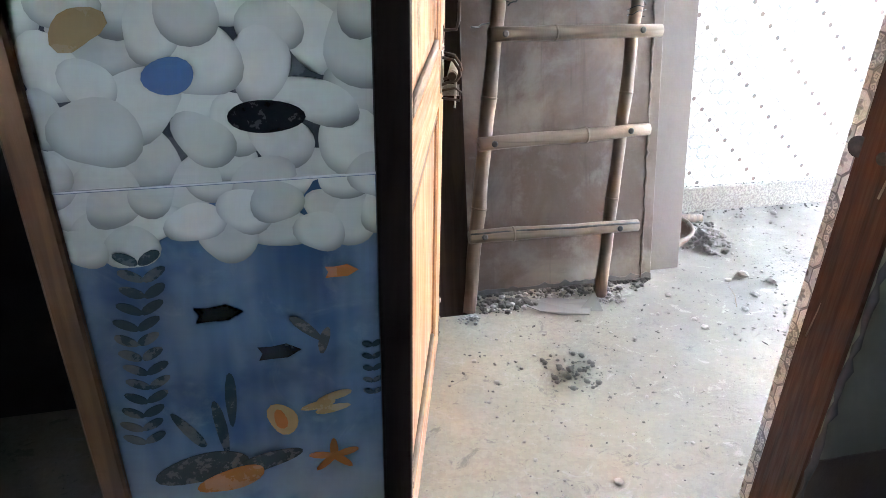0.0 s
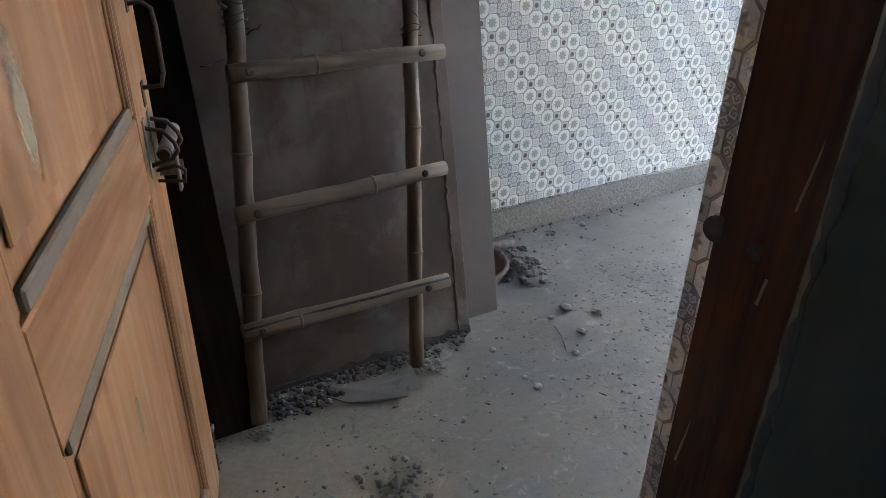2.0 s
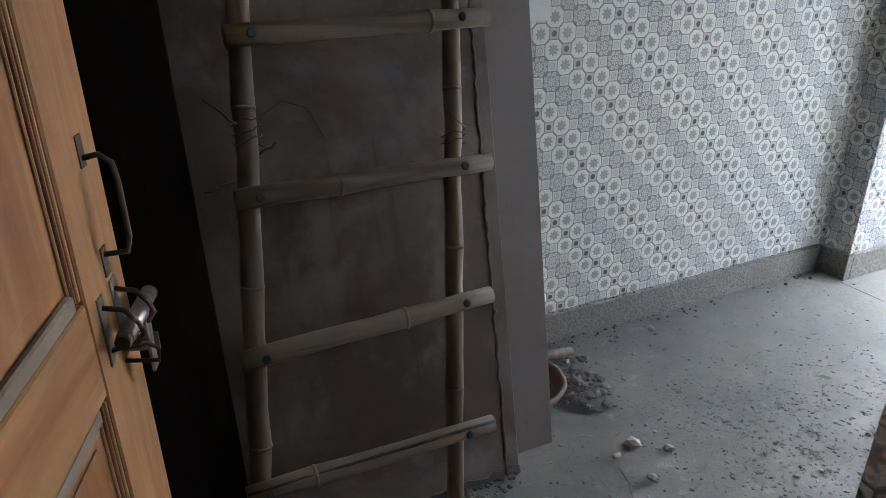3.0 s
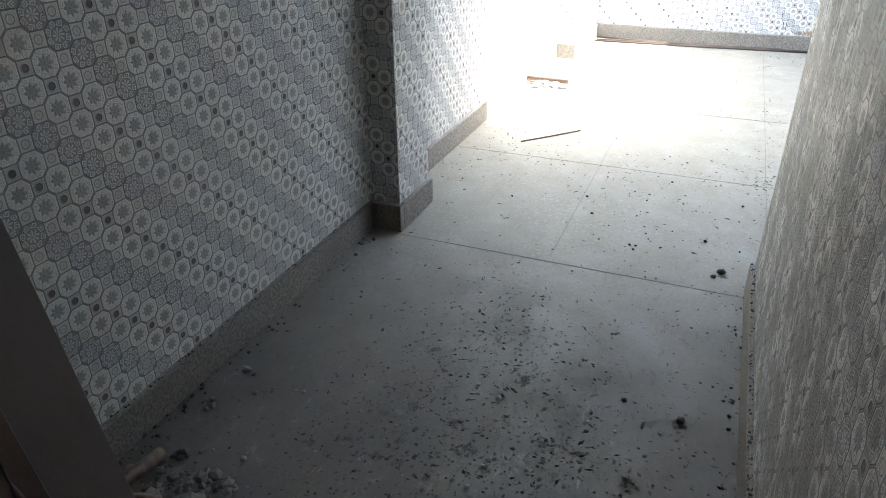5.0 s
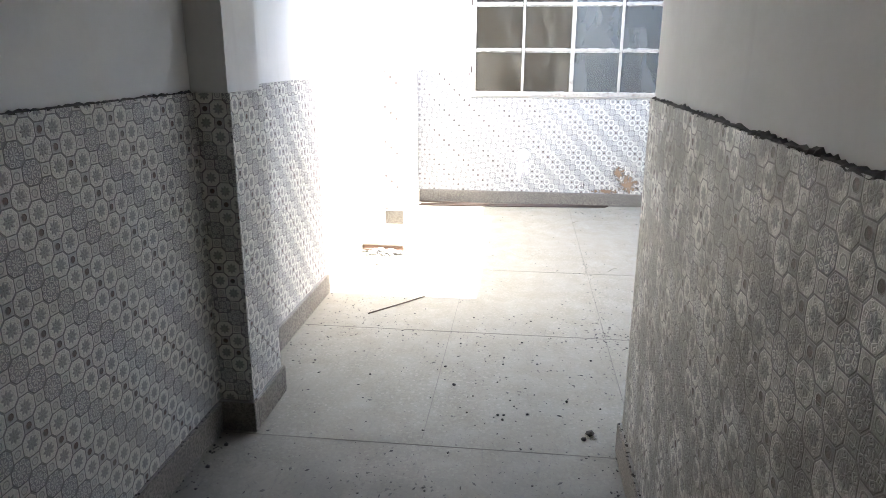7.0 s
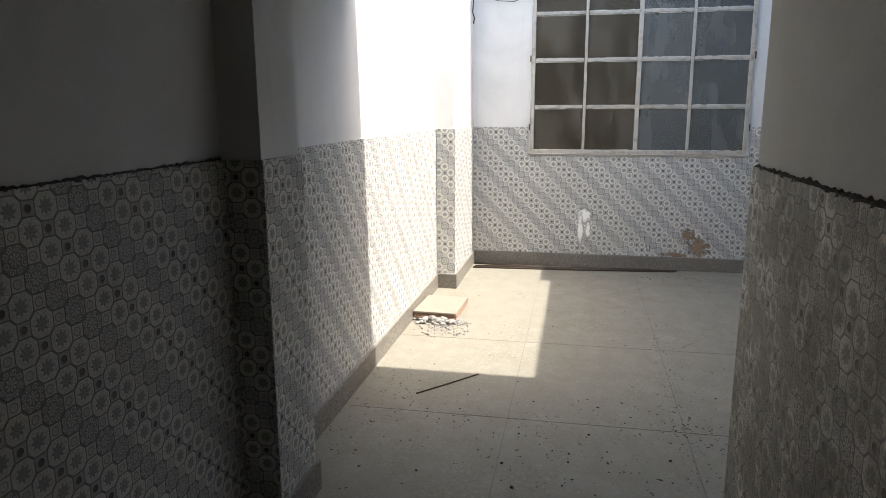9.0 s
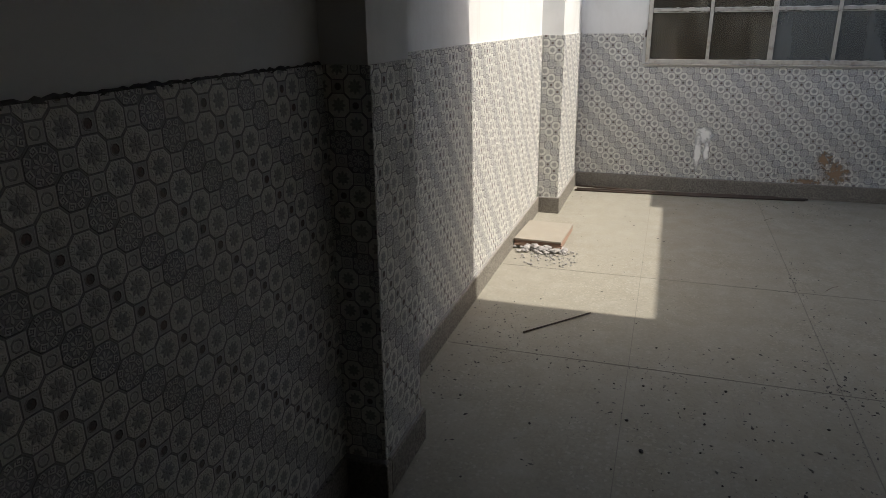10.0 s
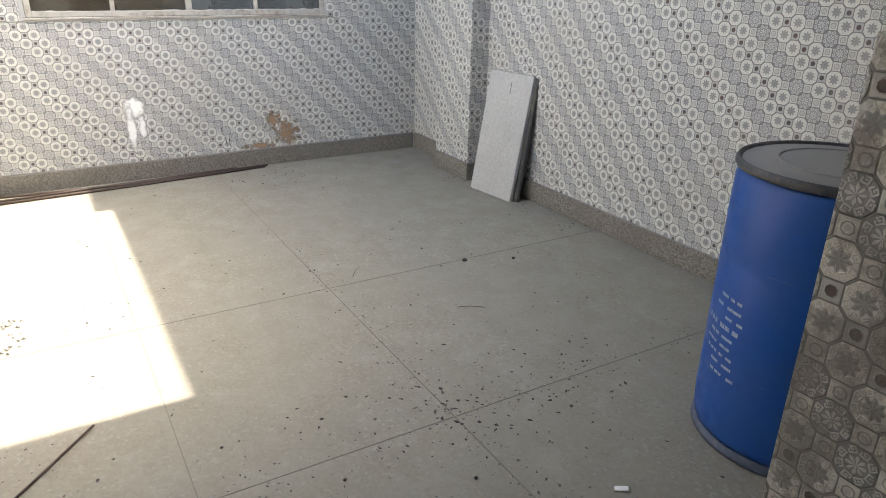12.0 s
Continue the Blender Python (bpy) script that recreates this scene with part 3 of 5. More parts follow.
reveal_trim = structure("trim_dark_opening", cube(-0.338, 0.078, 0, -0.302, 0.20, 2.06, 0.004), TRIM, "orange-brown timber post beside the picture tiles", "trim")

# ---- skirtings ----
def skirting(name, x0, y0, x1, y1, label="grey-brown mosaic skirting under the wall tiles"):
    ob = structure(name, cube(x0, y0, 0, x1, y1, SK, 0.003), SKIRT, label, "baseboard")
    g = 0.007
    part("grout_line", cube(x0 + g, y0 + g, SK, x1 - g, y1 - g, SK + 0.003), RUBBLE, ob, "dusty grey grout line on the skirting's top")
    return ob


skirting("baseboard_passage", -0.239, YL - 0.028, 3.262, YL - 0.0005)
skirting("baseboard_pier_side", 3.262, 1.72, 3.2995, YL - 0.0005)
skirting("baseboard_pier", 3.2995, 1.72, 3.625, 1.7465)
skirting("baseboard_yard", 3.6255, YF - 0.028, 6.795, YF - 0.0005)
skirting("baseboard_corner_pier_side", 6.795, 1.73, 6.8215, YF - 0.0005)
skirting("baseboard_corner_pier", 6.8215, 1.73, XW - 0.027, 1.7565)
skirting("baseboard_window", XW - 0.027, YS + 0.027, XW - 0.0005, 1.757)
skirting("baseboard_slab_wall", XR + 0.03, YS + 0.0005, 6.754, YS + 0.027)
skirting("baseboard_slab_wall_far", 7.2105, YS + 0.0005, XW - 0.0275, YS + 0.027)
skirting("baseboard_slab_pier_side", 6.754, YS + 0.0005, 6.7815, -1.33)
skirting("baseboard_slab_pier", 6.782, -1.3565, 7.237, -1.33)
skirting("baseboard_nook", XR + 0.0005, YS + 0.027, XR + 0.028, YD1 + 0.0005)
skirting("baseboard_doorway", 1.03, YD1 + 0.0005, XR + 0.028, YD1 + 0.028)

# ---- floor joints ----
bm = bmesh.new()
for x in (3.25, 4.396, 5.54):
    block(bm, x - 0.0017, -1.47, 0.0, x + 0.0017, 1.88, 0.0012)
for y in (0.21, 1.05):
    block(bm, 3.3, y - 0.0017, 0.0, 7.81, y + 0.0017, 0.0014)
part("joint_strips", bm, JOINT, floor, "thin dark dividing strips")

# ---- wall tiles ----
TILE_MESHES = {}


def tile_run(parent, axis, plane, out, s0, s1, first, z0=SK, z1=DADO, skip=(), print_key=None):
    """Tiles 0.6 by 0.3 on a wall face; first: where one upright joint lies."""
    material = TILES[print_key or (axis, out)]
    lo = first + math.floor((s0 - first) / 0.6) * 0.6
    rows = [z0] + [z for z in (0.42, 0.72, 1.02, 1.32) if z0 < z < z1 - 0.03] + [z1]
    for bottom, top in zip(rows, rows[1:]):
        s = lo
        while s < s1 - 0.004:
            a, b = max(s, s0), min(s + 0.6, s1)
            s += 0.6
            if b - a < 0.008 or any(k0 <= a < k1 and bottom >= kz for k0, k1, kz in skip):
                continue
            w, h = round(b - a - 0.0008, 4), round(top - bottom - 0.0006, 4)
            key = (axis, out, w, h, material.name)
            if key not in TILE_MESHES:
                bm = cube(-w / 2, 0, -h / 2, w / 2, PROUD, h / 2)
                front = [e for e in bm.edges if all(v.co.y > PROUD / 2 for v in e.verts)]
                bmesh.ops.bevel(bm, geom=front, offset=0.0006, segments=1, affect="EDGES")
                turn = 0 if (axis == 0 and out > 0) else 180 if axis == 0 else -90 if out > 0 else 90
                bm.transform(pose(0, 0, 0, 0, 0, turn))
                TILE_MESHES[key] = mesh_of("tile", bm, material)
            ob = new("tile", TILE_MESHES[key])
            mid, zc = (a + b) / 2, (bottom + top) / 2
            ob.location = (mid, plane, zc) if axis == 0 else (plane, mid, zc)
            ob.parent = parent


def mortar_line(parent, axis, plane, out, s0, s1, z, seed, size=0.010):
    """A ragged line of dirty mortar and dust on the tiles' top edge."""
    rnd = random.Random(seed)
    bm = bmesh.new()
    n = int((s1 - s0) / 0.012)
    prev = None
    for i in range(n + 1):
        s = s0 + (s1 - s0) * i / n
        h, d = size * rnd.uniform(0.25, 1.0) * (0.6 + 0.6 * noise.noise((s * 9, seed, 0))), PROUD + rnd.uniform(-0.004, 0.004)
        ring = []
        for dd, zz in ((0.0, -0.001), (d, rnd.uniform(-0.006, 0.002)), (d * 0.7, h * 0.8), (0.0, h * 1.4)):
            o = plane + out * dd
            ring.append(bm.verts.new((s, o, z + zz) if axis == 0 else (o, s, z + zz)))
        if prev:
            for j in range(4):
                bm.faces.new((prev[j], prev[(j + 1) % 4], ring[(j + 1) % 4], ring[j]))
        prev = ring
    bmesh.ops.recalc_face_normals(bm, faces=bm.faces)
    part("mortar_line", bm, MORTAR, parent, "dark ragged mortar on the tiles' top edge")


# ---- things of the passage ----
def pine_door():
    """Panelled door leaf, hinged at its origin; the leaf runs along +y, its good face looks to +x."""
    d = thing("panel_door", pose(0.138, 0.172, 0.012, 0, 0, -16.8), "open pine door with two sunk panels and steel bolt", "door")
    W, T, TOP = 0.93, 0.034, 1.99
    part("stile", cube(-T, 0, 0, 0, 0.140, TOP, 0.003), PINE, d)
    part("stile", cube(-T, 0.772, 0, 0, W, TOP, 0.003), PINE, d)
    for z0, z1 in ((0.0, 0.125), (0.824, 0.968), (1.86, TOP)):
        part("rail", cube(-T, 0.1405, z0, -0.0004, 0.7715, z1, 0.003), PINE_ACROSS, d)
    for z0, z1 in ((0.125, 0.824), (0.968, 1.86)):
        panel = part("panel", cube(-T + 0.006, 0.141, z0 + 0.0005, -0.013, 0.771, z1 - 0.0005), PINE_PANEL, d, "plain pine panel with pale filler patches")
        # raised field and stepped mouldings
        part("raised_field", cube(-0.0128, 0.190, z0 + 0.055, -0.008, 0.722, z1 - 0.05, 0.002), PINE_PANEL, panel)
        for y in (0.1425, 0.7475):
            for k, (o, w, h) in enumerate(((0.0, 0.007, -0.003), (0.009, 0.006, -0.005), (0.017, 0.005, -0.008))):
                y0 = y + o if y < 0.5 else y + 0.022 - o - w
                part("moulding", cube(-0.0128, y0, z0 + 0.006, h, y0 + w, z1 - 0.006, 0.0015), PINE_SHADE if k == 1 else PINE, panel)
        part("moulding", cube(-0.0128, 0.166, z0 + 0.001, -0.001, 0.746, z0 + 0.026, 0.003), DUSTY, panel, "dust-laden bottom moulding")
        # the dusty grey here also stands in for shade below the rail
        part("moulding", cube(-0.0128, 0.166, z1 - 0.026, -0.003, 0.746, z1 - 0.001, 0.003), DUSTY, panel, "top moulding in dusty grey, its shade painted in")
    for y, z, w, h, r in ((0.30, 1.13, 0.020, 0.085, 3), (0.085, 1.19, 0.012, 0.05, 0), (0.43, 0.62, 0.007, 0.05, 4), (0.36, 0.42, 0.008, 0.06, -4), (0.80, 0.55, 0.006, 0.045, 0)):
        b = bmesh.new()
        uvl = b.loops.layers.uv.new("UVMap")
        f = b.faces.new([b.verts.new((0, y + sy * w * 1.5, z + sz * h * 1.3)) for sy, sz in ((-1, -1), (1, -1), (1, 1), (-1, 1))])
        for loop, uv in zip(f.loops, ((0, 0), (1, 0), (1, 1), (0, 1))):
            loop[uvl].uv = uv
        b.transform(pose(-0.0072 if 0.19 < y < 0.69 else 0.0006, 0, 0))
        part("filler_patch", b, PUTTY, d, "worn pale filler patch")
    du, dz = 0.030, -0.02
    # aldrop bolt
    bolt = part("slide_bolt", tube([(0.030, 0.765 + du, 0.918 + dz), (0.030, 0.905 + du, 0.918 + dz)], 0.0125, 16), STEEL, d, "dull steel slide bolt")
    part("bolt_cap", tube([(0.030, 0.752 + du, 0.918 + dz), (0.030, 0.766 + du, 0.918 + dz)], 0.0105, 14), IRON, bolt)
    for y in (0.815, 0.875):
        loop = [(0.0, y, 0.938), (0.030, y, 0.932), (0.046, y, 0.910), (0.050, y, 0.895), (0.040, y, 0.880), (0.018, y, 0.875), (0.0, y, 0.868)]
        part("staple", tube(loop, 0.004, 8), IRON, bolt)
        part("backing_plate", cube(0.0, y - 0.012, 0.848, 0.003, y + 0.012, 0.955, 0.001), STEEL, bolt)
    part("hasp", cube(0.033, 0.838 + du, 0.815 + dz, 0.038, 0.892, 0.898, 0.001), STEEL, bolt)
    part("hasp_eye", tube([(0.0, 0.832 + du, 0.862 + dz), (0.035, 0.832 + du, 0.870 + dz), (0.050, 0.832 + du, 0.860 + dz), (0.048, 0.832 + du, 0.838 + dz), (0.0, 0.832 + du, 0.842 + dz)], 0.0035, 8), IRON, bolt)
    part("keeper", cube(0.0, 0.858 + du, 0.842 + dz, 0.045, 0.891, 0.852), STEEL, bolt)
    # pull handle
    grip = [(0.0, 0.868, 1.135), (0.022, 0.868, 1.140), (0.037, 0.868, 1.128), (0.040, 0.868, 1.10), (0.040, 0.868, 1.02), (0.034, 0.868, 0.998), (0.0, 0.868, 0.995)]
    handle = part("pull_handle", tube(grip, 0.0042, 10), IRON, d, "thin bent steel pull handle")
    for z in (0.985, 1.145):
        part("handle_plate", cube(0.0, 0.858, z - 0.022, 0.002, 0.878, z + 0.022), IRON, handle)
    # tower bolt at the foot of the free edge
    foot = part("foot_bolt", cube(-0.024, W, 0.05, -0.006, W + 0.012, 0.17, 0.001), STEEL, d, "small steel foot bolt on the free edge")
    part("foot_rod", tube([(-0.004, W + 0.022, 0.0), (-0.004, W + 0.022, 0.15)], 0.005, 8), IRON, foot)
    for z in (0.07, 0.14):
        part("foot_clip", cube(-0.016, W + 0.008, z - 0.006, 0.004, W + 0.028, z + 0.006, 0.002), STEEL, foot)
    # hinges
    for z in (0.25, 1.0, 1.75):
        part("hinge", tube([(0.000, -0.002, z - 0.045), (0.000, -0.002, z + 0.045)], 0.004, 8), IRON, d)
    return d


pine_door()


def wobble(a, b, n, amount, seed):
    rnd = random.Random(seed)
    a, b = Vector(a), Vector(b)
    return [a.lerp(b, i / n) + Vector([rnd.uniform(-amount, amount) for _ in range(3)]) for i in range(n + 1)]


def bamboo_ladder():
    """Bamboo ladder leaning on the wall; its local z runs up the rails."""
    lad = thing("bamboo_ladder", pose(0.0, 1.19, 0.0, -13.6, 0, 0), "dusty bamboo ladder with nailed bamboo rungs", "ladder")
    # rails: feet and where they stand higher up
    rails = (((0.553, 0.028, 0.012), (0.662, 0.018, 0.93), (0.850, 0.01, 2.72), 0.0255), ((1.064, 0.045, 0.012), (1.152, 0.026, 0.93), (1.320, 0.012, 2.72), 0.023))
    for side, (lo, mid, hi, r) in enumerate(rails):
        pts = wobble(lo, mid, 10, 0.0025, 3 + side)[:-1] + wobble(mid, hi, 18, 0.003, 13 + side)
        radii = [r * (1.06 if i % 4 == 0 else 0.98) * (1.0 - 0.006 * i) for i in range(len(pts))]
        rail = part("rail", tube(pts, radii, 16), BAMBOO, lad)
        for i in range(4, len(pts), 4):
            way = (pts[i] - pts[i - 1]).normalized() * 0.004
            part("node", tube([pts[i] - way, pts[i], pts[i] + way], [radii[i] * 1.0, radii[i] * 1.07, radii[i] * 1.0], 16), BAMBOO, rail)
    # rungs: split bamboo in front of the rails
    for n, (z, dl, dr) in enumerate(((0.300, -0.006, -0.016), (0.610, -0.008, 0.011), (0.945, 0.0, 0.003), (1.27, 0.0, 0.01), (1.60, 0.0, 0.0), (1.93, 0.01, 0.0), (2.26, 0.0, 0.01))):
        k = min(z, 0.93) / 0.93
        xl, xr = 0.556 + 0.116 * k + 0.102 * max(0.0, z - 0.93), 1.066 + 0.088 * k + 0.094 * max(0.0, z - 0.93)
        yy = -0.026
        a, b = (xl - 0.045, yy, z + dl), (xr + 0.070, yy, z + dr)
        pts = wobble(a, b, 8, 0.002, 40 + n)
        knot = 2 + (n * 3) % 5
        radii = [0.0235 * (1.10 if i == knot else 1.0) * (1.0 - 0.012 * i) for i in range(9)]
        rung = part("rung", tube(pts, radii, 16), BAMBOO_RUNG, lad)
        mid = pts[knot]
        part("node", tube([mid + Vector((-0.004, 0, 0)), mid + Vector((0.004, 0, 0))], 0.0235 * 1.13, 16), BAMBOO_RUNG, rung)
        if n == 0:
            part("split", tube([p + Vector((0, -0.0165, 0.0125)) for p in pts], 0.0045, 6), WIRE, rung, "long dark split")
        for x, dz in ((xl + 0.003, dl), (xr - 0.005, dr)):
            b = turned([(0.0105, 0), (0.0105, 0.004), (0.006, 0.006)], 12)
            b.transform(pose(x, yy - 0.022, z + dz, 90, 0, 0))
            part("nail_head", b, WIRE, rung, "rusty nail head")
    # wire wound round the rails
    rnd = random.Random(5)
    for cx, cz, turns in ((0.680, 1.045, 3), (1.160, 0.99, 2)):
        pts = []
        for i in range(turns * 10):
            a = i * 2 * math.pi / 10
            pts.append((cx + 0.031 * math.cos(a), 0.018 + 0.031 * math.sin(a), cz + 0.022 * i / 10 + rnd.uniform(-0.006, 0.006)))
        end = Vector(pts[-1])
        if turns > 2:
            pts += [end + Vector((0.05, -0.02, 0.03)), end + Vector((0.10, -0.03, 0.01)), end + Vector((0.13, -0.03, -0.06))]
        else:
            pts += [end + Vector((-0.03, -0.02, 0.02)), end + Vector((-0.06, -0.03, 0.045))]
        part("tie_wire", tube(pts, 0.0016, 5), WIRE, lad, "thin black tie wire")
    for a, c in (((0.640, 0.0, 0.985), (0.575, -0.02, 0.965)), ((0.655, -0.01, 1.10), (0.600, -0.02, 1.15)), ((0.690, -0.02, 1.03), (0.735, -0.03, 1.055))):
        part("twine_end", tube(wobble(a, c, 5, 0.004, int(1000 * a[2])), 0.0028, 5), WIRE, lad, "frayed end of dark twine")
    return lad


bamboo_ladder()


def leaning_sheet(name, x0, x1, y, high, thick, lean, skew, material, label, edge=None, foot=0.0):
    """A sheet that leans on the wall behind it; skew: how far its top lies to the right, for each metre."""
    t = thing(name, pose(0, y, 0, -lean, 0, 0), label, "board")
    bm = cube(x0, 0, foot, x1, thick, high, 0.002)
    for v in bm.verts:
        v.co.x += skew * v.co.z
    part("sheet", bm, material, t)
    if edge:
        e0, e1, em = edge
        rnd = random.Random(18)
        mid = (e0 + e1) / 2
        pts = [(mid + skew * z + rnd.uniform(-0.004, 0.004), -0.0005, z) for z in (0.02 + (high - 0.04) * i / 110 for i in range(111))]
        bm = tube(pts, [rnd.uniform(0.0015, 0.0075) for _ in pts], 7)
        part("edge_strip", bm, em, t, "torn dark lipping")
        rnd = random.Random(8)
        bm = bmesh.new()
        top = [bm.verts.new((x0 + (x1 - x0) * i / 40, -0.0035, foot + 0.012 + 0.014 * rnd.random() ** 2)) for i in range(41)]
        low = [bm.verts.new((x0 + (x1 - x0) * i / 40, -0.0035, foot + 0.001)) for i in range(41)]
        for i in range(40):
            bm.faces.new((low[i], low[i + 1], top[i + 1], top[i]))
        ext = bmesh.ops.extrude_face_region(bm, geom=list(bm.faces))
        for v in ext["geom"]:
            if isinstance(v, bmesh.types.BMVert):
                v.co.y = -0.0004
        bmesh.ops.recalc_face_normals(bm, faces=bm.faces)
        # ragged edge coloured dark to paint the shadow line under the leaf
        part("foot_shade_edge", bm, MORTAR, t, "frayed bottom edge, dark for the gap's shade")
    return t


leaning_sheet("flush_door_leaf", 0.475, 1.303, 1.300, 1.98, 0.034, 16.2, 0.04, LAMINATE, "dusty brown flush door leaf leaning behind the ladder", (1.255, 1.266, IRON), 0.016)
leaning_sheet("plywood_board", 1.10, 1.468, 1.378, 1.80, 0.018, 15.8, 0.055, BOARD, "grey-brown plywood board leaning behind the door leaf")
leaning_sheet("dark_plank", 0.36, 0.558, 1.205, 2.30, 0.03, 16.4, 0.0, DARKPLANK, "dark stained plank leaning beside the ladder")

# ---- picture tiles beside the doorway ----
def flat_shape(outline, depth=0.0004):
    """A flat printed shape in the x-z plane, facing -y."""
    bm = bmesh.new()
    lo = [bm.verts.new((x, 0, z)) for x, z in outline]
    hi = [bm.verts.new((x, -depth, z)) for x, z in outline]
    bm.faces.new(lo)
    bm.faces.new(hi[::-1])
    for i in range(len(lo)):
        j = (i + 1) % len(lo)
        bm.faces.new((lo[j], lo[i], hi[i], hi[j]))
    bmesh.ops.recalc_face_normals(bm, faces=bm.faces)
    return bm


def oval(cx, cz, rx, rz, turn=0.0, n=18, wob=0.0, seed=0):
    rnd = random.Random(seed)
    ph = rnd.uniform(0, 6)
    out = []
    for i in range(n):
        a = 2 * math.pi * i / n
        k = 1 + wob * math.sin(2 * a + ph) + wob * 0.6 * math.sin(3 * a + 2 * ph)
        x, z = rx * k * math.cos(a), rz * k * math.sin(a)
        out.append((cx + x * math.cos(turn) - z * math.sin(turn), cz + x * math.sin(turn) + z * math.cos(turn)))
    return out


def pebble_material():
    """Glossy print of white pebbles: each pebble pale, its rim printed grey."""
    k = Mat("pebble_print", 0.25)
    uv = k.n.new("ShaderNodeUVMap").outputs[0]
    xy = k.split(uv)
    dx, dy = k.math("SUBTRACT", xy[0], 0.5), k.math("SUBTRACT", xy[1], 0.62)
    r = k.math("SQRT", k.math("ADD", k.math("MULTIPLY", dx, dx), k.math("MULTIPLY", dy, dy)))
    f = k.step(r, 0.36, 0.74)
    tone = k.island()
    pale = k.mix(tone, (0.62, 0.61, 0.54), (0.84, 0.825, 0.74))
    col = k.mix(f, pale, (0.20, 0.20, 0.19))
    col = k.mix(k.step(k.noise(k.place(), 9.0, 4.0, 0.6), 0.5, 0.75, 0.0, 0.4), col, (0.42, 0.40, 0.35))
    col = k.mix(k.math("MULTIPLY", k.noise(k.place(), 40.0, 5.0), 0.2), col, (0.35, 0.34, 0.31))
    return k.done(col)


def water_material():
    k = Mat("water_print", 0.25)
    pos = k.place()
    xyz = k.split(pos)
    beam = k.noise(k.stretch(pos, 3.0, 0.0, 0.5), 3.0, 3.0)
    col = k.mix(k.step(beam, 0.35, 0.7), (0.060, 0.115, 0.21), (0.19, 0.26, 0.35))
    col = k.mix(k.step(xyz[2], 0.62, 0.40), col, (0.30, 0.33, 0.36))
    col = k.mix(k.step(k.noise(pos, 14.0, 5.0), 0.5, 0.8, 0.0, 0.4), col, (0.06, 0.10, 0.16))
    col = k.mix(k.step(k.noise(pos, 7.0, 6.0, 0.7, 1.5), 0.52, 0.72, 0.0, 0.5), col, (0.24, 0.31, 0.37))
    col = k.mix(k.step(k.noise(pos, 5.0, 4.0, 0.6), 0.48, 0.66, 0.0, 0.55), col, (0.03, 0.075, 0.16))
    return k.done(col)


def picture_tiles():
    pic = thing("picture_tiles", pose(0, YD0 - 0.001, 0), "glossy wall tiles printed with white pebbles over blue water", "wall tiles")
    dark = plain("dark_gap_print", (0.055, 0.06, 0.075), 0.25)
    water, pebbles = water_material(), pebble_material()
    blackp = plain("black_print", (0.012, 0.013, 0.016), 0.22, 0.0, (0.03, 0.03, 0.035), 0.3)
    orange, sand = plain("orange_print", (0.46, 0.17, 0.05), 0.3), plain("ochre_print", (0.40, 0.27, 0.12), 0.3)
    weed, rock = plain("weed_print", (0.035, 0.06, 0.075), 0.3), plain("rock_print", (0.075, 0.085, 0.085), 0.3, 0.0, (0.20, 0.13, 0.08), 0.5, 60.0)
    bluep = plain("blue_pebble_print", (0.12, 0.20, 0.40), 0.25)
    pebbles_plain = plain("white_grout", (0.72, 0.72, 0.70), 0.7)
    x0, x1 = -0.301, 0.087
    seam = 0.986
    lower = part("tile", cube(x0, -0.010, 0.388, x1, 0, seam - 0.001, 0.0012), water, pic, "tile printed with blue water")
    upper = part("tile", cube(x0, -0.010, seam + 0.001, x1, 0, 1.584, 0.0012), dark, pic, "tile printed with pebbles")
    part("tile", cube(x0, -0.010, 0.002, x1, 0, 0.386, 0.0012), water, pic, "tile printed with a sandy bed")
    part("tile", cube(x0, -0.010, 1.586, x1, 0, 2.05, 0.0012), dark, pic, "tile printed with pebbles")
    part("grout_line", cube(x0, -0.0112, seam - 0.0012, x1, -0.0002, seam + 0.0012), pebbles_plain, pic, "thin white grout line")
    for parent, z0, z1, seed in ((upper, seam + 0.002, 1.583, 11), (lower, 0.915, seam - 0.002, 12)):
        rnd = random.Random(seed)
        bm = bmesh.new()
        uvl = bm.loops.layers.uv.new("UVMap")
        spots = []
        for _ in range(1600):
            rx, rz = rnd.uniform(0.030, 0.060), rnd.uniform(0.028, 0.054)
            if parent is lower:
                rx, rz = rnd.uniform(0.030, 0.046), rnd.uniform(0.026, 0.036)
            c = (rnd.uniform(x0 - 0.01, x1 + 0.01), rnd.uniform(z0 - 0.01, z1 + 0.01))
            if all(math.hypot((c[0] - o[0]) / 1.15, c[1] - o[1]) > 0.47 * (max(rx, rz) + o[2]) for o in spots):
                spots.append((*c, max(rx, rz), rx, rz, rnd.uniform(-0.9, 0.9)))
        for n, (cx, cz, _, rx, rz, turn) in enumerate(spots):
            pts = oval(cx, cz, rx, rz, turn, 22, 0.10, n + seed)
            low = 0.0 if parent is upper else -1.0
            pts = [(min(max(x, x0 + 0.001), x1 - 0.001), min(max(z, z0 if parent is upper else 0.80), z1)) for x, z in pts]
            d = -0.0104 - 0.00003 * n
            verts = [bm.verts.new((x, d, z)) for x, z in pts]
            try:
                f = bm.faces.new(verts)
            except ValueError:
                continue
            if f.calc_area() < 1e-6:
                bm.faces.remove(f)
                continue
            f.normal_update()
            if f.normal.y > 0:
                f.normal_flip()
            for loop in f.loops:
                u, w = loop.vert.co.x - cx, loop.vert.co.z - cz
                loop[uvl].uv = (0.5 + 0.5 * u / rx, 0.5 + 0.5 * w / rz)
            fan = bmesh.ops.poke(bm, faces=[f])
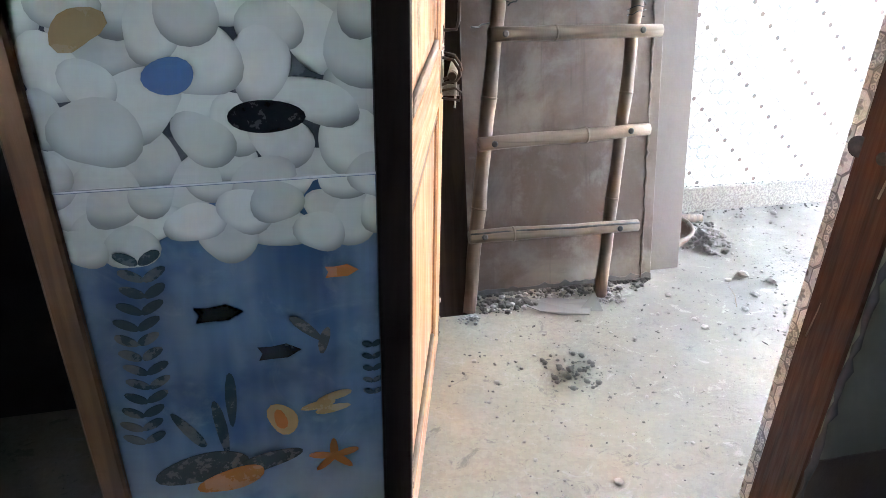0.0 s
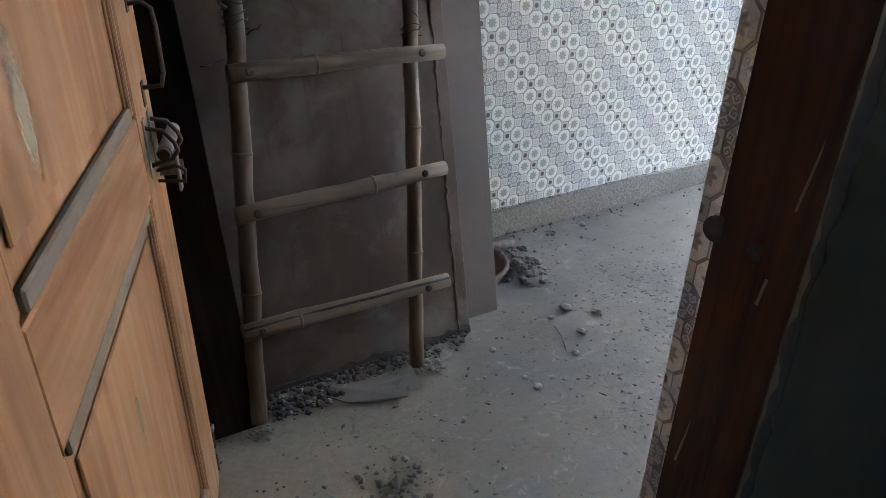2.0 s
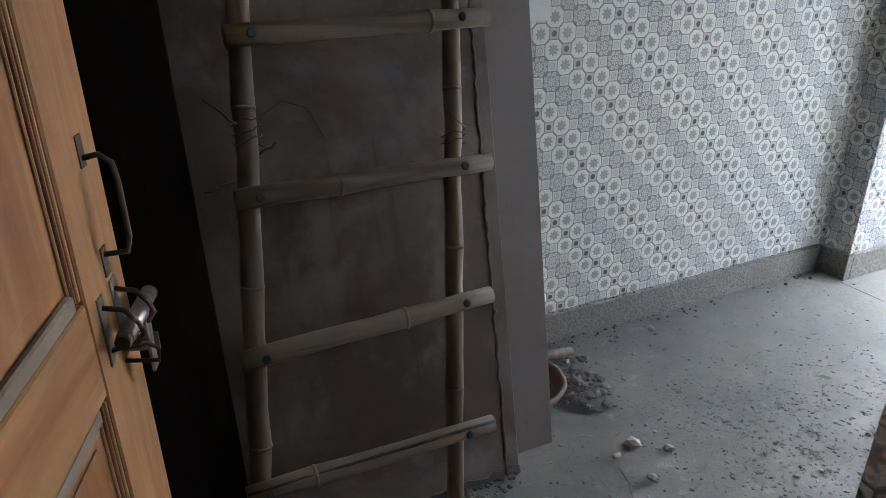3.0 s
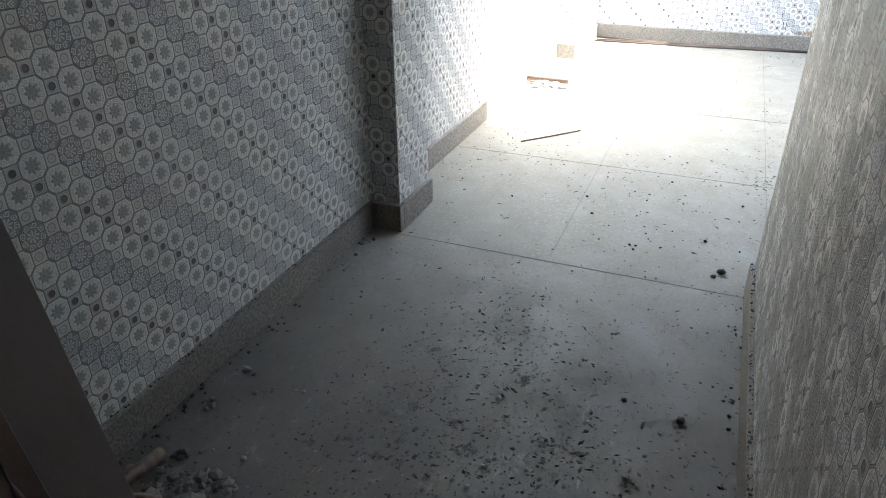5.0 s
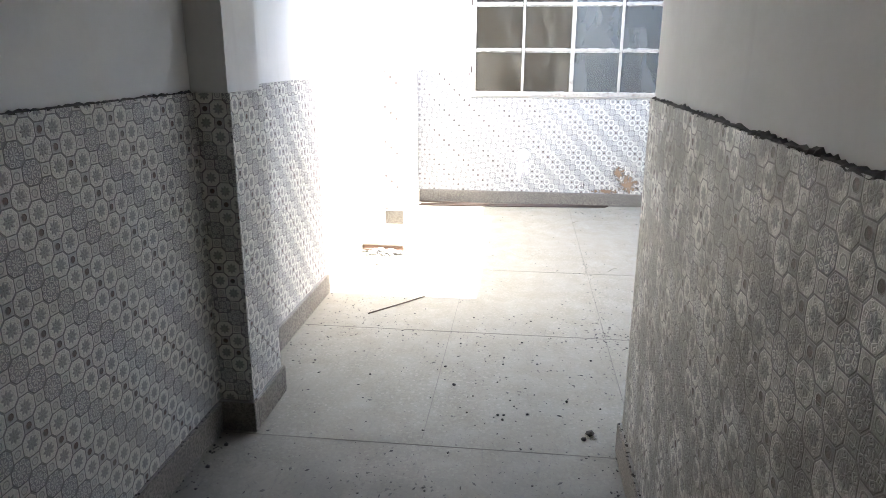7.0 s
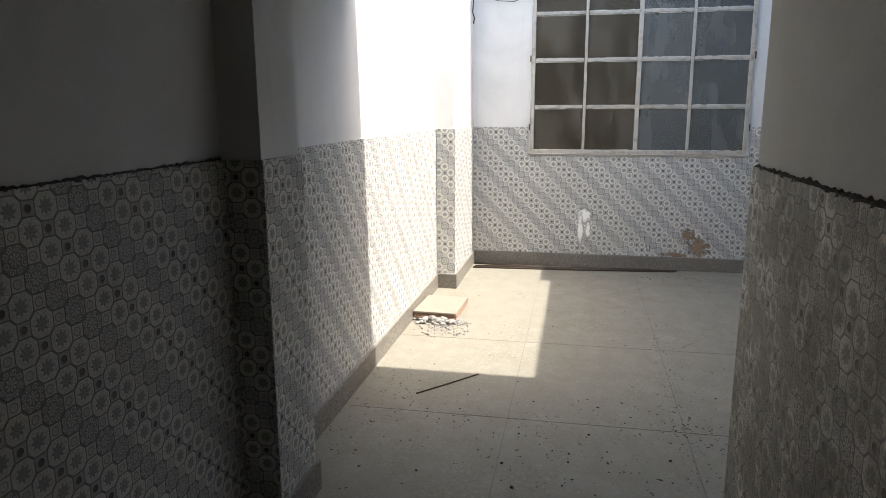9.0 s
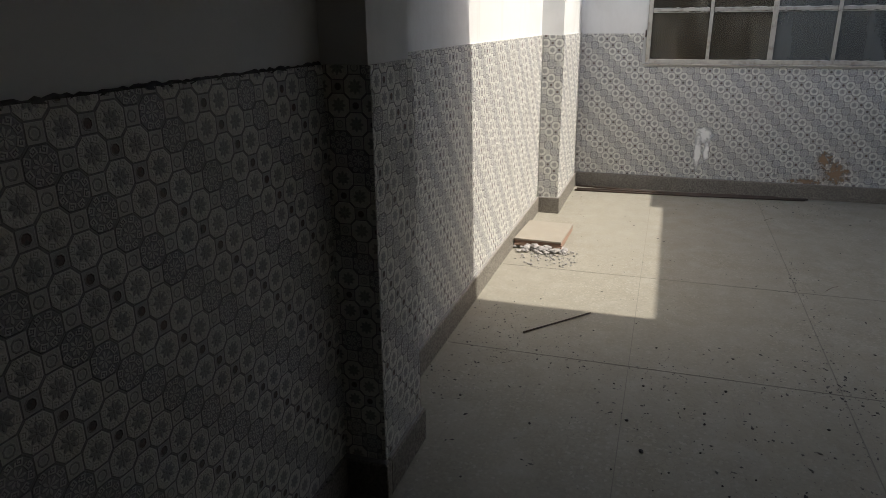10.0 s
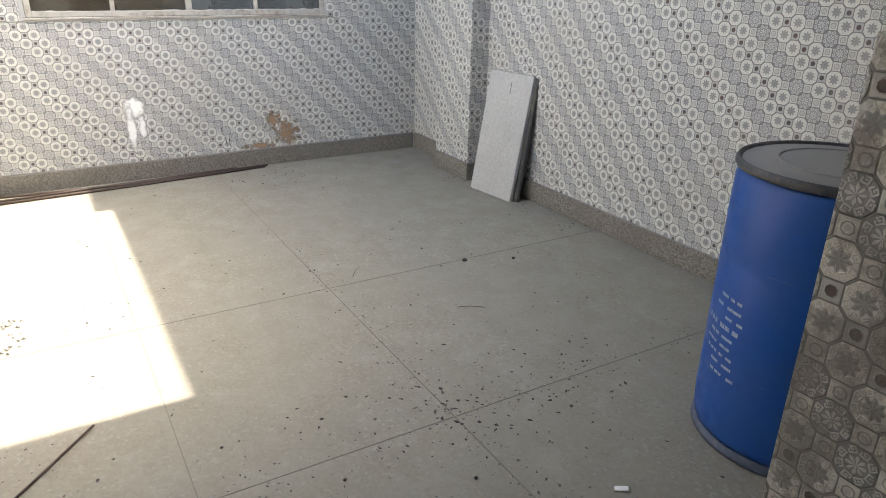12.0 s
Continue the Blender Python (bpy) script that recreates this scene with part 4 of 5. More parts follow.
            for g in fan["faces"]:
                for loop in g.loops:
                    u, w = loop.vert.co.x - cx, loop.vert.co.z - cz
                    loop[uvl].uv = (0.5 + 0.5 * u / rx, 0.5 + 0.5 * w / rz)
        part("pebble_print", bm, pebbles, parent, "white pebbles in the print")

    def shape(parent, name, pts, material, lift=0.0145):
        bm = flat_shape([(min(max(x, x0 + 0.001), x1 - 0.001), z) for x, z in pts])
        bm.transform(Matrix.Translation((0, -lift, 0)))
        return part(name, bm, material, parent)

    shape(upper, "dark_pebble", oval(-0.045, 1.069, 0.045, 0.021, -0.05, 22, 0.04, 1), blackp)
    shape(upper, "blue_pebble", oval(-0.149, 1.121, 0.030, 0.021, 0.1, 18, 0.05, 2), bluep)
    shape(upper, "brown_mark", oval(-0.235, 1.175, 0.030, 0.022, 0.5, 14, 0.15, 3), sand)
    # plain leaf, lozenge and stone shapes of the lower print
    for i in range(13):
        z = 0.892 - 0.0245 * i
        x = -0.222 - 0.003 * i + 0.006 * math.sin(i)
        for sgn in (-1, 1):
            shape(lower, "leaf", oval(x + sgn * 0.014, z, 0.017, 0.0075, sgn * 0.55, 12, 0.05, i), weed)
    for i in range(5):
        for sgn in (-1, 1):
            shape(lower, "leaf", oval(0.074 + sgn * 0.007, 0.72 - 0.022 * i, 0.009, 0.005, sgn * 0.5, 10, 0.05, i), weed)
    for cx, cz, r, m in ((-0.132, 0.798, 0.030, blackp), (-0.057, 0.724, 0.029, blackp), (0.037, 0.847, 0.022, orange)):
        shape(lower, "lozenge", [(cx + r, cz), (cx + 0.3 * r, cz + 0.45 * r), (cx - 0.5 * r, cz + 0.35 * r), (cx - 1.1 * r, cz + 0.4 * r), (cx - 0.9 * r, cz), (cx - 1.1 * r, cz - 0.4 * r), (cx - 0.5 * r, cz - 0.38 * r), (cx + 0.3 * r, cz - 0.4 * r)], m)
    shape(lower, "stone", oval(-0.19, 0.525, 0.065, 0.030, 0.15, 22, 0.08, 7), rock)
    shape(lower, "stone", oval(-0.10, 0.520, 0.055, 0.018, 0.25, 22, 0.10, 8), rock, 0.0150)
    shape(lower, "stone", oval(-0.15, 0.495, 0.050, 0.022, 0.3, 22, 0.10, 9), orange, 0.0155)
    for x, z, h, t in ((-0.155, 0.60, 0.055, 0.1), (-0.20, 0.60, 0.045, 0.5), (-0.135, 0.65, 0.05, -0.1), (-0.02, 0.76, 0.030, 0.7), (0.005, 0.735, 0.022, -0.2)):
        shape(lower, "frond", oval(x, z, 0.008, h, t, 14, 0.10, int(1000 * h)), weed if z < 0.7 else rock, 0.0142)
    shape(lower, "sponge", oval(-0.065, 0.600, 0.022, 0.030, 0.2, 16, 0.10, 5), sand)
    shape(lower, "sponge", oval(-0.068, 0.600, 0.010, 0.018, 0.2, 12, 0.10, 6), orange, 0.0150)
    for x, z, t in ((-0.01, 0.618, 0.2), (0.015, 0.632, 0.25), (0.010, 0.608, 0.1)):
        shape(lower, "ochre_frond", oval(x, z, 0.026, 0.008, t, 12, 0.08, int(z * 1000)), sand)
    for i in range(5):
        a = 2 * math.pi * i / 5 + 0.3
        shape(lower, "orange_frond", oval(0.008 + 0.02 * math.cos(a), 0.512 + 0.013 * math.sin(a), 0.022, 0.007, math.atan2(math.sin(a) * 0.7, math.cos(a)), 12, 0.05, i), orange, 0.0142 + 0.0002 * i)


picture_tiles()

# ---- yard: steel window ----
def steel_window():
    y0, y1, z0, z1 = -0.722, 1.207, 1.088, 2.777
    win = tagged(thing("window_1", pose(XW, 0, 0), "pale steel window with sixteen dusty panes", "window"), kind="structure")
    f = 0.034
    frame_ob = part("window_frame", cube(-0.02, y0, z0, 0.03, y0 + f, z1, 0.003), WINFRAME, win)
    part("window_frame", cube(-0.02, y1 - f, z0, 0.03, y1, z1, 0.003), WINFRAME, win)
    part("window_frame", cube(-0.0195, y0 + f, z0, 0.03, y1 - f, z0 + f, 0.003), WINFRAME, win)
    part("window_frame", cube(-0.0195, y0 + f, z1 - f, 0.03, y1 - f, z1, 0.003), WINFRAME, win)
    part("window_sill", cube(-0.024, y0 - 0.02, z0 - 0.014, -0.0005, y1 + 0.02, z0 - 0.002, 0.003), WINFRAME, win, "thin pale sill with chipped paint")
    ys = [y0 + f / 2, -0.212, 0.243, 0.715, y1 - f / 2]
    zs = [z0 + f / 2, 1.513, 1.934, 2.345, z1 - f / 2]
    for n, y in enumerate(ys[1:-1]):
        w = 0.019 if n == 1 else 0.0125
        part("mullion", cube(-0.015, y - w, z0 + f, 0.022, y + w, z1 - f, 0.002), WINFRAME, win)
    for i in range(4):
        for z in zs[1:-1]:
            part("glazing_bar", cube(-0.010, ys[i] + 0.0195, z - 0.011, 0.016, ys[i + 1] - 0.0195, z + 0.011, 0.002), WINFRAME, win)
        for a, b in zip(zs, zs[1:]):
            pane = part("pane", cube(0.003, ys[i] + 0.013, a + 0.012, 0.007, ys[i + 1] - 0.013, b - 0.012), GLASS if i > 1 else GLASS_GREY, win)
            rnd = random.Random(int(100 * (a + ys[i])))
            for zz in (a + 0.013, b - 0.020):
                bm = bmesh.new()
                n = 16
                prev = None
                for j in range(n + 1):
                    yy = ys[i] + 0.02 + (ys[i + 1] - ys[i] - 0.04) * j / n
                    h = rnd.uniform(0.002, 0.009)
                    ring = [bm.verts.new(c) for c in ((-0.001, yy, zz), (-0.001, yy, zz + h), (0.0028, yy, zz + h), (0.0028, yy, zz))]
                    if prev:
                        for q in range(4):
                            bm.faces.new((prev[q], prev[(q + 1) % 4], ring[(q + 1) % 4], ring[q]))
                    prev = ring
                bmesh.ops.recalc_face_normals(bm, faces=bm.faces)
                part("putty", bm, PUTTY_LINE, pane, "ragged white putty")
    for y in (y0 - 0.008, y1 + 0.008):
        for z in (1.33, 1.95, 2.5):
            part("hinge_pin", tube([(-0.022, y, z - 0.03), (-0.022, y, z + 0.03)], 0.006, 8), IRON, win)


steel_window()


# ---- yard: drum, slabs, tile stack, rods ----
def drum():
    d = thing("plastic_drum", pose(3.805, -0.71, 0), "tall blue plastic drum with a dusty lid and dark ring", "drum")
    R = 0.287
    prof = [(R * 0.95, 0.026), (R * 0.985, 0.05), (R, 0.11), (R, 0.30), (R * 0.992, 0.315), (R, 0.33), (R, 0.60), (R * 0.992, 0.615), (R, 0.63), (R, 0.80), (R * 0.995, 0.86), (R * 0.97, 0.880), (R * 0.95, 0.886)]
    part("body", turned(prof, 64), BLUE, d)
    part("foot_ring", turned([(R * 0.97, 0.0), (R * 0.998, 0.002), (R * 1.005, 0.007), (R * 1.0, 0.014), (R * 0.962, 0.030)], 64), FOOT, d, "dusty blue-grey moulded foot ring")
    part("clamp_ring", turned([(R * 0.95, 0.884), (R * 1.008, 0.888), (R * 1.022, 0.896), (R * 1.020, 0.908), (R * 1.0, 0.916), (R * 0.978, 0.912), (R * 0.975, 0.900)], 64), RIM, d, "dark clamp ring")
    lid = part("lid", turned([(R * 0.96, 0.895), (R * 0.955, 0.908), (R * 0.90, 0.905), (R * 0.86, 0.912), (R * 0.5, 0.916), (0.01, 0.917)], 64), LID, d, "dusty grey lid")
    part("lid_bead", tube([(R * 0.62 * math.cos(a), R * 0.62 * math.sin(a), 0.9155) for a in (2 * math.pi * i / 40 for i in range(41))], 0.004, 6), LID, lid)
    # faded print: lines of plain bars on the side
    rnd = random.Random(9)
    for n, (z, w) in enumerate(((0.505, 0.10), (0.472, 0.11), (0.440, 0.07), (0.405, 0.16), (0.375, 0.12), (0.345, 0.13), (0.315, 0.12), (0.285, 0.11), (0.252, 0.10))):
        a = radians(77) + 0.05 * math.sin(n)
        while w > 0:
            seg = rnd.uniform(0.012, 0.03)
            h = 0.010 if n != 3 else 0.015
            bm = bmesh.new()
            quad = []
            for zz in (z, z + h):
                for k in range(3):
                    b = a + (seg / R) * k / 2
                    quad.append(bm.verts.new(((R + 0.0008) * math.cos(b), (R + 0.0008) * math.sin(b), zz)))
            for k in range(2):
                bm.faces.new((quad[k], quad[k + 1], quad[k + 4], quad[k + 3]))
            part("print_bar", bm, INK, d, "faded white print bar")
            a -= (seg + 0.008) / R
            w -= seg + 0.008
    return d


drum()


def stone_slabs():
    for n, (x0, x1, y, hi, mat, lab) in enumerate(((6.205, 6.615, -1.295, 0.815, SLAB, "rough grey stone slab leaning on the tiled wall"),
                                                  (6.182, 6.59, -1.334, 0.80, SLAB_DARK, "second dark-backed stone slab behind the first"))):
        s = thing("stone_slab", pose((x0 + x1) / 2, y, 0, 10.5 - 1.2 * n, 0, 6), lab, "stone slab", "leaning slabs")
        w = (x1 - x0) / 2
        bm = cube(-w, -0.030, 0, w, 0.0, hi, 0.004)
        part("slab", bm, mat, s)
        if n == 0:
            part("score_mark", cube(-0.02, 0.0002, hi - 0.14, -0.016, 0.0012, hi - 0.06), WIRE, s, "short dark score mark")


stone_slabs()


def tile_stack():
    t = thing("loose_tile_stack", pose(6.10, 1.725, 0.0, 0, 0, -2), "stack of loose beige tiles on broken mortar", "tiles")
    rnd = random.Random(21)
    for n in range(4):
        bm = cube(-0.235 + rnd.uniform(-0.008, 0.008), -0.165, 0.022 + n * 0.0125, 0.215 + rnd.uniform(-0.008, 0.008), 0.150, 0.0335 + n * 0.0125, 0.0012)
        bm.transform(pose(0, 0, 0, 0, 0, rnd.uniform(-1.5, 1.5)))
        part("tile", bm, BEIGE if n == 3 else TILE_BACK, t)


tile_stack()


def rubble_mesh(count, spot, size, seed, squash=0.7):
    """Many small broken lumps in one mesh; spot(rnd) gives x, y and a rest height."""
    rnd = random.Random(seed)
    verts, faces = [], []
    base = [(1, 0, 0), (-1, 0, 0), (0, 1, 0), (0, -1, 0), (0, 0, 1), (0, 0, -1)]
    tris = ((0, 2, 4), (2, 1, 4), (1, 3, 4), (3, 0, 4), (2, 0, 5), (1, 2, 5), (3, 1, 5), (0, 3, 5))
    if squash >= 0.6:
        # rounder lumps with twenty faces
        g, u = 0.851, 0.526
        base = [(-u, g, 0), (u, g, 0), (-u, -g, 0), (u, -g, 0), (0, -u, g), (0, u, g), (0, -u, -g), (0, u, -g), (g, 0, -u), (g, 0, u), (-g, 0, -u), (-g, 0, u)]
        tris = ((0, 11, 5), (0, 5, 1), (0, 1, 7), (0, 7, 10), (0, 10, 11), (1, 5, 9), (5, 11, 4), (11, 10, 2), (10, 7, 6), (7, 1, 8),
                (3, 9, 4), (3, 4, 2), (3, 2, 6), (3, 6, 8), (3, 8, 9), (4, 9, 5), (2, 4, 11), (6, 2, 10), (8, 6, 7), (9, 8, 1))
    for _ in range(count):
        x, y, z = spot(rnd)
        s = size(rnd)
        q = Euler((rnd.uniform(-0.6, 0.6), rnd.uniform(-0.6, 0.6), rnd.uniform(0, 6.3))).to_matrix()
        k = len(verts)
        long = rnd.uniform(0.8, 1.9) if squash < 0.5 else rnd.uniform(0.85, 1.25)
        if squash < 0.6:
            pts = [q @ Vector([c * s * rnd.uniform(0.45, 1.25) * (long if i < 2 else 0.85) for c in b]) for i, b in enumerate(base)]
        else:
            pts = [q @ (Vector((b[0] * long, b[1], b[2])) * s * rnd.uniform(0.70, 1.12)) for b in base]
        for p in pts:
            p.z *= squash
        low = min(p.z for p in pts)
        verts += [(x + p.x, y + p.y, z + p.z - low) for p in pts]
        faces += [tuple(k + i for i in tri) for tri in tris]
    me = bpy.data.meshes.new("lumps")
    me.from_pydata(verts, [], faces)
    return me


def stuff(name, me, material, label, category):
    me.materials.append(material)
    return tagged(new(name, me), label, category, kind="stuff")


def heap(cx, cy, rx, ry, top):
    def spot(rnd):
        a, r = rnd.uniform(0, 6.283), rnd.random() ** 0.7
        return cx + rx * r * math.cos(a), cy + ry * r * math.sin(a), top * (1 - r) * rnd.random()
    return spot


def field(x0, y0, x1, y1):
    return lambda rnd: (rnd.uniform(x0, x1), rnd.uniform(y0, y1), 0.0)


def size(lo, hi):
    return lambda rnd: lo + (hi - lo) * rnd.random() ** 3


def along(x0, y0, x1, y1, spread):
    def spot(rnd):
        t = rnd.random()
        return x0 + (x1 - x0) * t + rnd.gauss(0, spread), y0 + (y1 - y0) * t + rnd.gauss(0, spread), 0.0
    return spot


stuff("broken_mortar", rubble_mesh(120, heap(5.85, 1.71, 0.09, 0.18, 0.03), size(0.006, 0.030), 31), RUBBLE, "pale broken mortar under the loose tiles", "rubble")
stuff("broken_mortar", rubble_mesh(320, heap(5.74, 1.62, 0.24, 0.19, 0.004), size(0.002, 0.011), 32), RUBBLE, "pale mortar crumbs spilt on the floor", "rubble")


def rod(name, pts, r, label):
    return tagged(part(name, tube(pts, r, 8), IRON), label, "steel rod", "steel rods")


rod("steel_rod", [(7.775, 1.72, 0.009), (7.70, 0.8, 0.009), (7.775, -0.19, 0.009)], 0.0085, "long thin dark steel rod on the floor by the skirting")
rod("steel_rod", [(7.66, 1.70, 0.009), (7.735, 0.7, 0.009), (7.785, 0.05, 0.009)], 0.0080, "long thin dark steel rod on the floor by the skirting")
rod("steel_rod", [(7.60, 1.71, 0.009), (7.655, 0.75, 0.009), (7.742, -0.16, 0.009)], 0.0085, "long thin dark steel rod on the floor by the skirting")
rod("steel_rod", [(4.591, 1.558, 0.007), (4.75, 1.42, 0.006), (4.921, 1.272, 0.007)], 0.0042, "short dark steel rod on the floor")


# wall stains in the yard
def decal(rx, ry):
    """A thin skin of paint or dirt, lying in the x-y plane, with its own unit coordinates."""
    bm = bmesh.new()
    uvl = bm.loops.layers.uv.new("UVMap")
    f = bm.faces.new([bm.verts.new(c) for c in ((-rx, -ry, 0), (rx, -ry, 0), (rx, ry, 0), (-rx, ry, 0))])
    for loop in f.loops:
        loop[uvl].uv = (0.5 + 0.5 * loop.vert.co.x / rx, 0.5 + 0.5 * loop.vert.co.y / ry)
    return bm


def blotch(name, cx, cz, rx, rz, material, seed, x, label):
    ob = part(name, decal(rx, rz), material)
    ob.matrix_world = pose(x, cx, cz, 90, 0, -90)
    return tagged(ob, label, "stain")


FACE = XW - PROUD - 0.0006
blotch("paint_splash", 0.672, 0.50, 0.115, 0.13, LIME_RUN, 3, FACE, "white paint splash on the wall tiles")
blotch("paint_splash", 0.712, 0.35, 0.052, 0.24, LIME_RUN, 4, FACE - 0.0006, "white paint run on the wall tiles")
blotch("paint_splash", 0.640, 0.36, 0.045, 0.17, LIME_RUN, 5, FACE - 0.0012, "short white paint run on the wall tiles")
blotch("rust_stain", -0.375, 0.23, 0.17, 0.16, RUST, 6, FACE, "brown stain on the wall tiles above the skirting")
blotch("rust_stain", -0.27, 0.34, 0.09, 0.13, RUST, 8, FACE - 0.0006, "brown stain on the wall tiles above the skirting")
blotch("rust_stain", -0.16, 0.15, 0.22, 0.04, RUST, 9, FACE - 0.0012, "brown stain on the wall tiles above the skirting")
for y, z, h in ((0.085, 0.19, 0.05), (0.06, 0.17, 0.06), (0.11, 0.28, 0.03)):
    tagged(part("dark_scrawl", tube([(FACE - 0.001, y, z), (FACE - 0.001, y + 0.006, z + h)], 0.003, 5), WIRE), "short dark scrawl on the wall tiles", "stain")

# cable ends high on the yard wall
tagged(part("loose_cable", tube([(7.70, 1.754, 2.60), (7.70, 1.735, 2.45), (7.695, 1.742, 2.36), (7.70, 1.725, 2.31), (7.71, 1.735, 2.26)], 0.006, 6), WIRE), "short black cable end hanging on the wall", "cable")
tagged(part("loose_cable", tube([(XW - 0.004, 1.70, 2.52), (XW - 0.02, 1.52, 2.47), (XW - 0.02, 1.38, 2.46), (XW - 0.004, 1.28, 2.49)], 0.003, 6), WIRE), "thin black cable strung across the wall", "cable")

# ---- litter on the floor ----


rnd = random.Random(64)
DIRT_SPOTS = [(2.052, 1.315, 0.055), (2.018, 1.215, 0.05), (2.001, 1.414, 0.045), (2.094, 1.178, 0.04), (2.007, 1.052, 0.04), (3.388, 0.377, 0.06), (0.76, 0.81, 0.06),
              (2.524, 1.251, 0.06), (2.489, 0.926, 0.07), (2.242, 1.198, 0.06), (2.222, 1.067, 0.06), (2.129, 0.989, 0.08), (2.232, 0.796, 0.08),
              (2.092, 0.92, 0.05), (1.938, 0.862, 0.06), (2.454, 0.455, 0.06), (2.176, 0.555, 0.06), (2.231, 0.694, 0.06)]
for n, (x, y, r) in enumerate(DIRT_SPOTS):
    ob = part("dirt_stain", decal(r * 0.62, r * 0.5), DIRT)
    ob.matrix_world = pose(x, y, 0.0006 + 0.0001 * n, 0, 0, rnd.uniform(0, 180))
    tagged(ob, "dark trodden dirt stain on the passage floor", "stain", "dirt stains")


def clods(spots, count, rnd_seed):
    """Flat flakes of dirt lying thickest in the middle of each trodden spot."""
    def spot(rnd):
        x, y, r = spots[rnd.randrange(len(spots))]
        return x + rnd.gauss(0, 2.6 * r), y + rnd.gauss(0, 2.2 * r), 0.0
    return rubble_mesh(count, spot, size(0.0012, 0.0095), rnd_seed, 0.22)


stuff("dirt_flakes", clods(DIRT_SPOTS, 380, 61), CRUMBS, "dark flakes of dirt trodden flat on the passage floor", "litter")
stuff("dirt_flakes", clods(DIRT_SPOTS, 1300, 62), GRIT, "grey flakes of cement trodden flat on the passage floor", "litter")
flake = lambda rnd: 0.0025 + 0.0065 * rnd.random() ** 1.6
stuff("dirt_flakes", rubble_mesh(520, along(1.95, 0.95, 2.85, 1.05, 0.24), flake, 81, 0.3), GRIT, "grey flakes of cement scattered over the passage floor", "litter")
stuff("dirt_flakes", rubble_mesh(260, along(1.75, 0.85, 2.75, 1.05, 0.27), flake, 82, 0.3), CRUMBS, "dark flakes of dirt scattered over the passage floor", "litter")
# rubble before the leaf's foot is coloured dark to carry the shade there
stuff("dark_rubble", rubble_mesh(230, along(0.60, 1.235, 0.80, 1.245, 0.018), size(0.004, 0.017), 63), GRIT, "rubble swept under the leaning door leaf, darkened for shade", "rubble")
stuff("dark_rubble", rubble_mesh(120, along(0.80, 1.262, 1.27, 1.27, 0.012), size(0.003, 0.013), 64), GRIT, "rubble along the foot of the leaning door leaf, darkened for shade", "rubble")
stuff("dark_rubble", rubble_mesh(260, along(0.60, 1.312, 1.30, 1.312, 0.010), lambda rnd: rnd.uniform(0.006, 0.0115), 74), GRIT, "dark rubble that the leaning door leaf stands on", "rubble")
stuff("dark_rubble", rubble_mesh(90, heap(1.62, 1.72, 0.22, 0.10, 0.01), size(0.004, 0.018), 65), GRIT, "dark rubble scattered by the clay bowl", "rubble")
stuff("floor_crumbs", rubble_mesh(260, field(0.5, 0.35, 1.8, 1.25), size(0.002, 0.010), 66, 0.5), GRIT, "grey crumbs scattered before the ladder", "litter")
stuff("plaster_heap", rubble_mesh(110, field(0.45, 0.34, 2.1, 1.72), lambda rnd: 0.003 + 0.011 * rnd.random() ** 3, 77, 0.6), RUBBLE, "loose grey plaster lumps strewn over the passage floor", "rubble")
stuff("plaster_heap", rubble_mesh(85, heap(0.775, 0.825, 0.10, 0.10, 0.012), size(0.003, 0.014), 41), GRIT, "small heap of broken plaster on the floor", "rubble")
stuff("plaster_heap", rubble_mesh(140, along(0.62, 1.24, 0.93, 1.26, 0.03), size(0.004, 0.014), 42), RUBBLE, "broken plaster along the foot of the leaning door leaf", "rubble")
stuff("plaster_heap", rubble_mesh(40, heap(1.09, 1.20, 0.05, 0.045, 0.015), size(0.004, 0.013), 43), RUBBLE, "plaster crumbs round the ladder's foot", "rubble")
stuff("plaster_heap", rubble_mesh(34, heap(0.545, 1.165, 0.045, 0.035, 0.012), size(0.004, 0.011), 44), RUBBLE, "plaster crumbs round the ladder's foot", "rubble")
stuff("gravel_heap", rubble_mesh(150, heap(1.69, 1.57, 0.12, 0.13, 0.055), size(0.007, 0.024), 45), GRAVEL, "heap of grey gravel spilt beside the clay bowl", "rubble")
stuff("gravel_heap", rubble_mesh(60, along(1.55, 1.78, 2.15, 1.70, 0.06), size(0.004, 0.016), 46), GRAVEL, "gravel scattered along the wall's foot", "rubble")
stuff("floor_crumbs", rubble_mesh(650, field(0.35, 0.32, 3.3, 1.84), size(0.0012, 0.008), 51, 0.4), CRUMBS, "dark crumbs scattered over the passage floor", "litter")
stuff("floor_crumbs", rubble_mesh(1300, along(1.5, 1.0, 3.0, 1.05, 0.32), size(0.001, 0.009), 52, 0.22), GRIT, "dark crumbs trodden into the passage floor", "litter")
stuff("floor_crumbs", rubble_mesh(360, field(0.4, 0.4, 2.4, 1.8), size(0.0015, 0.008), 53), RUBBLE, "pale plaster crumbs on the passage floor", "litter")
stuff("floor_crumbs", rubble_mesh(170, along(1.3, 1.84, 3.25, 1.84, 0.02), size(0.002, 0.010), 54), CRUMBS, "dark crumbs along the skirting", "litter")
stuff("floor_crumbs", rubble_mesh(120, along(1.1, 0.315, 3.3, 0.315, 0.015), size(0.002, 0.008), 55), CRUMBS, "dark crumbs along the skirting", "litter")
stuff("floor_crumbs", rubble_mesh(260, lambda rnd: (rnd.uniform(1.1, 3.28), YD1 + rnd.uniform(0.010, 0.026), SK + 0.003), size(0.0015, 0.006), 75, 0.6), CRUMBS, "dark crumbs lying on top of the skirting", "litter")
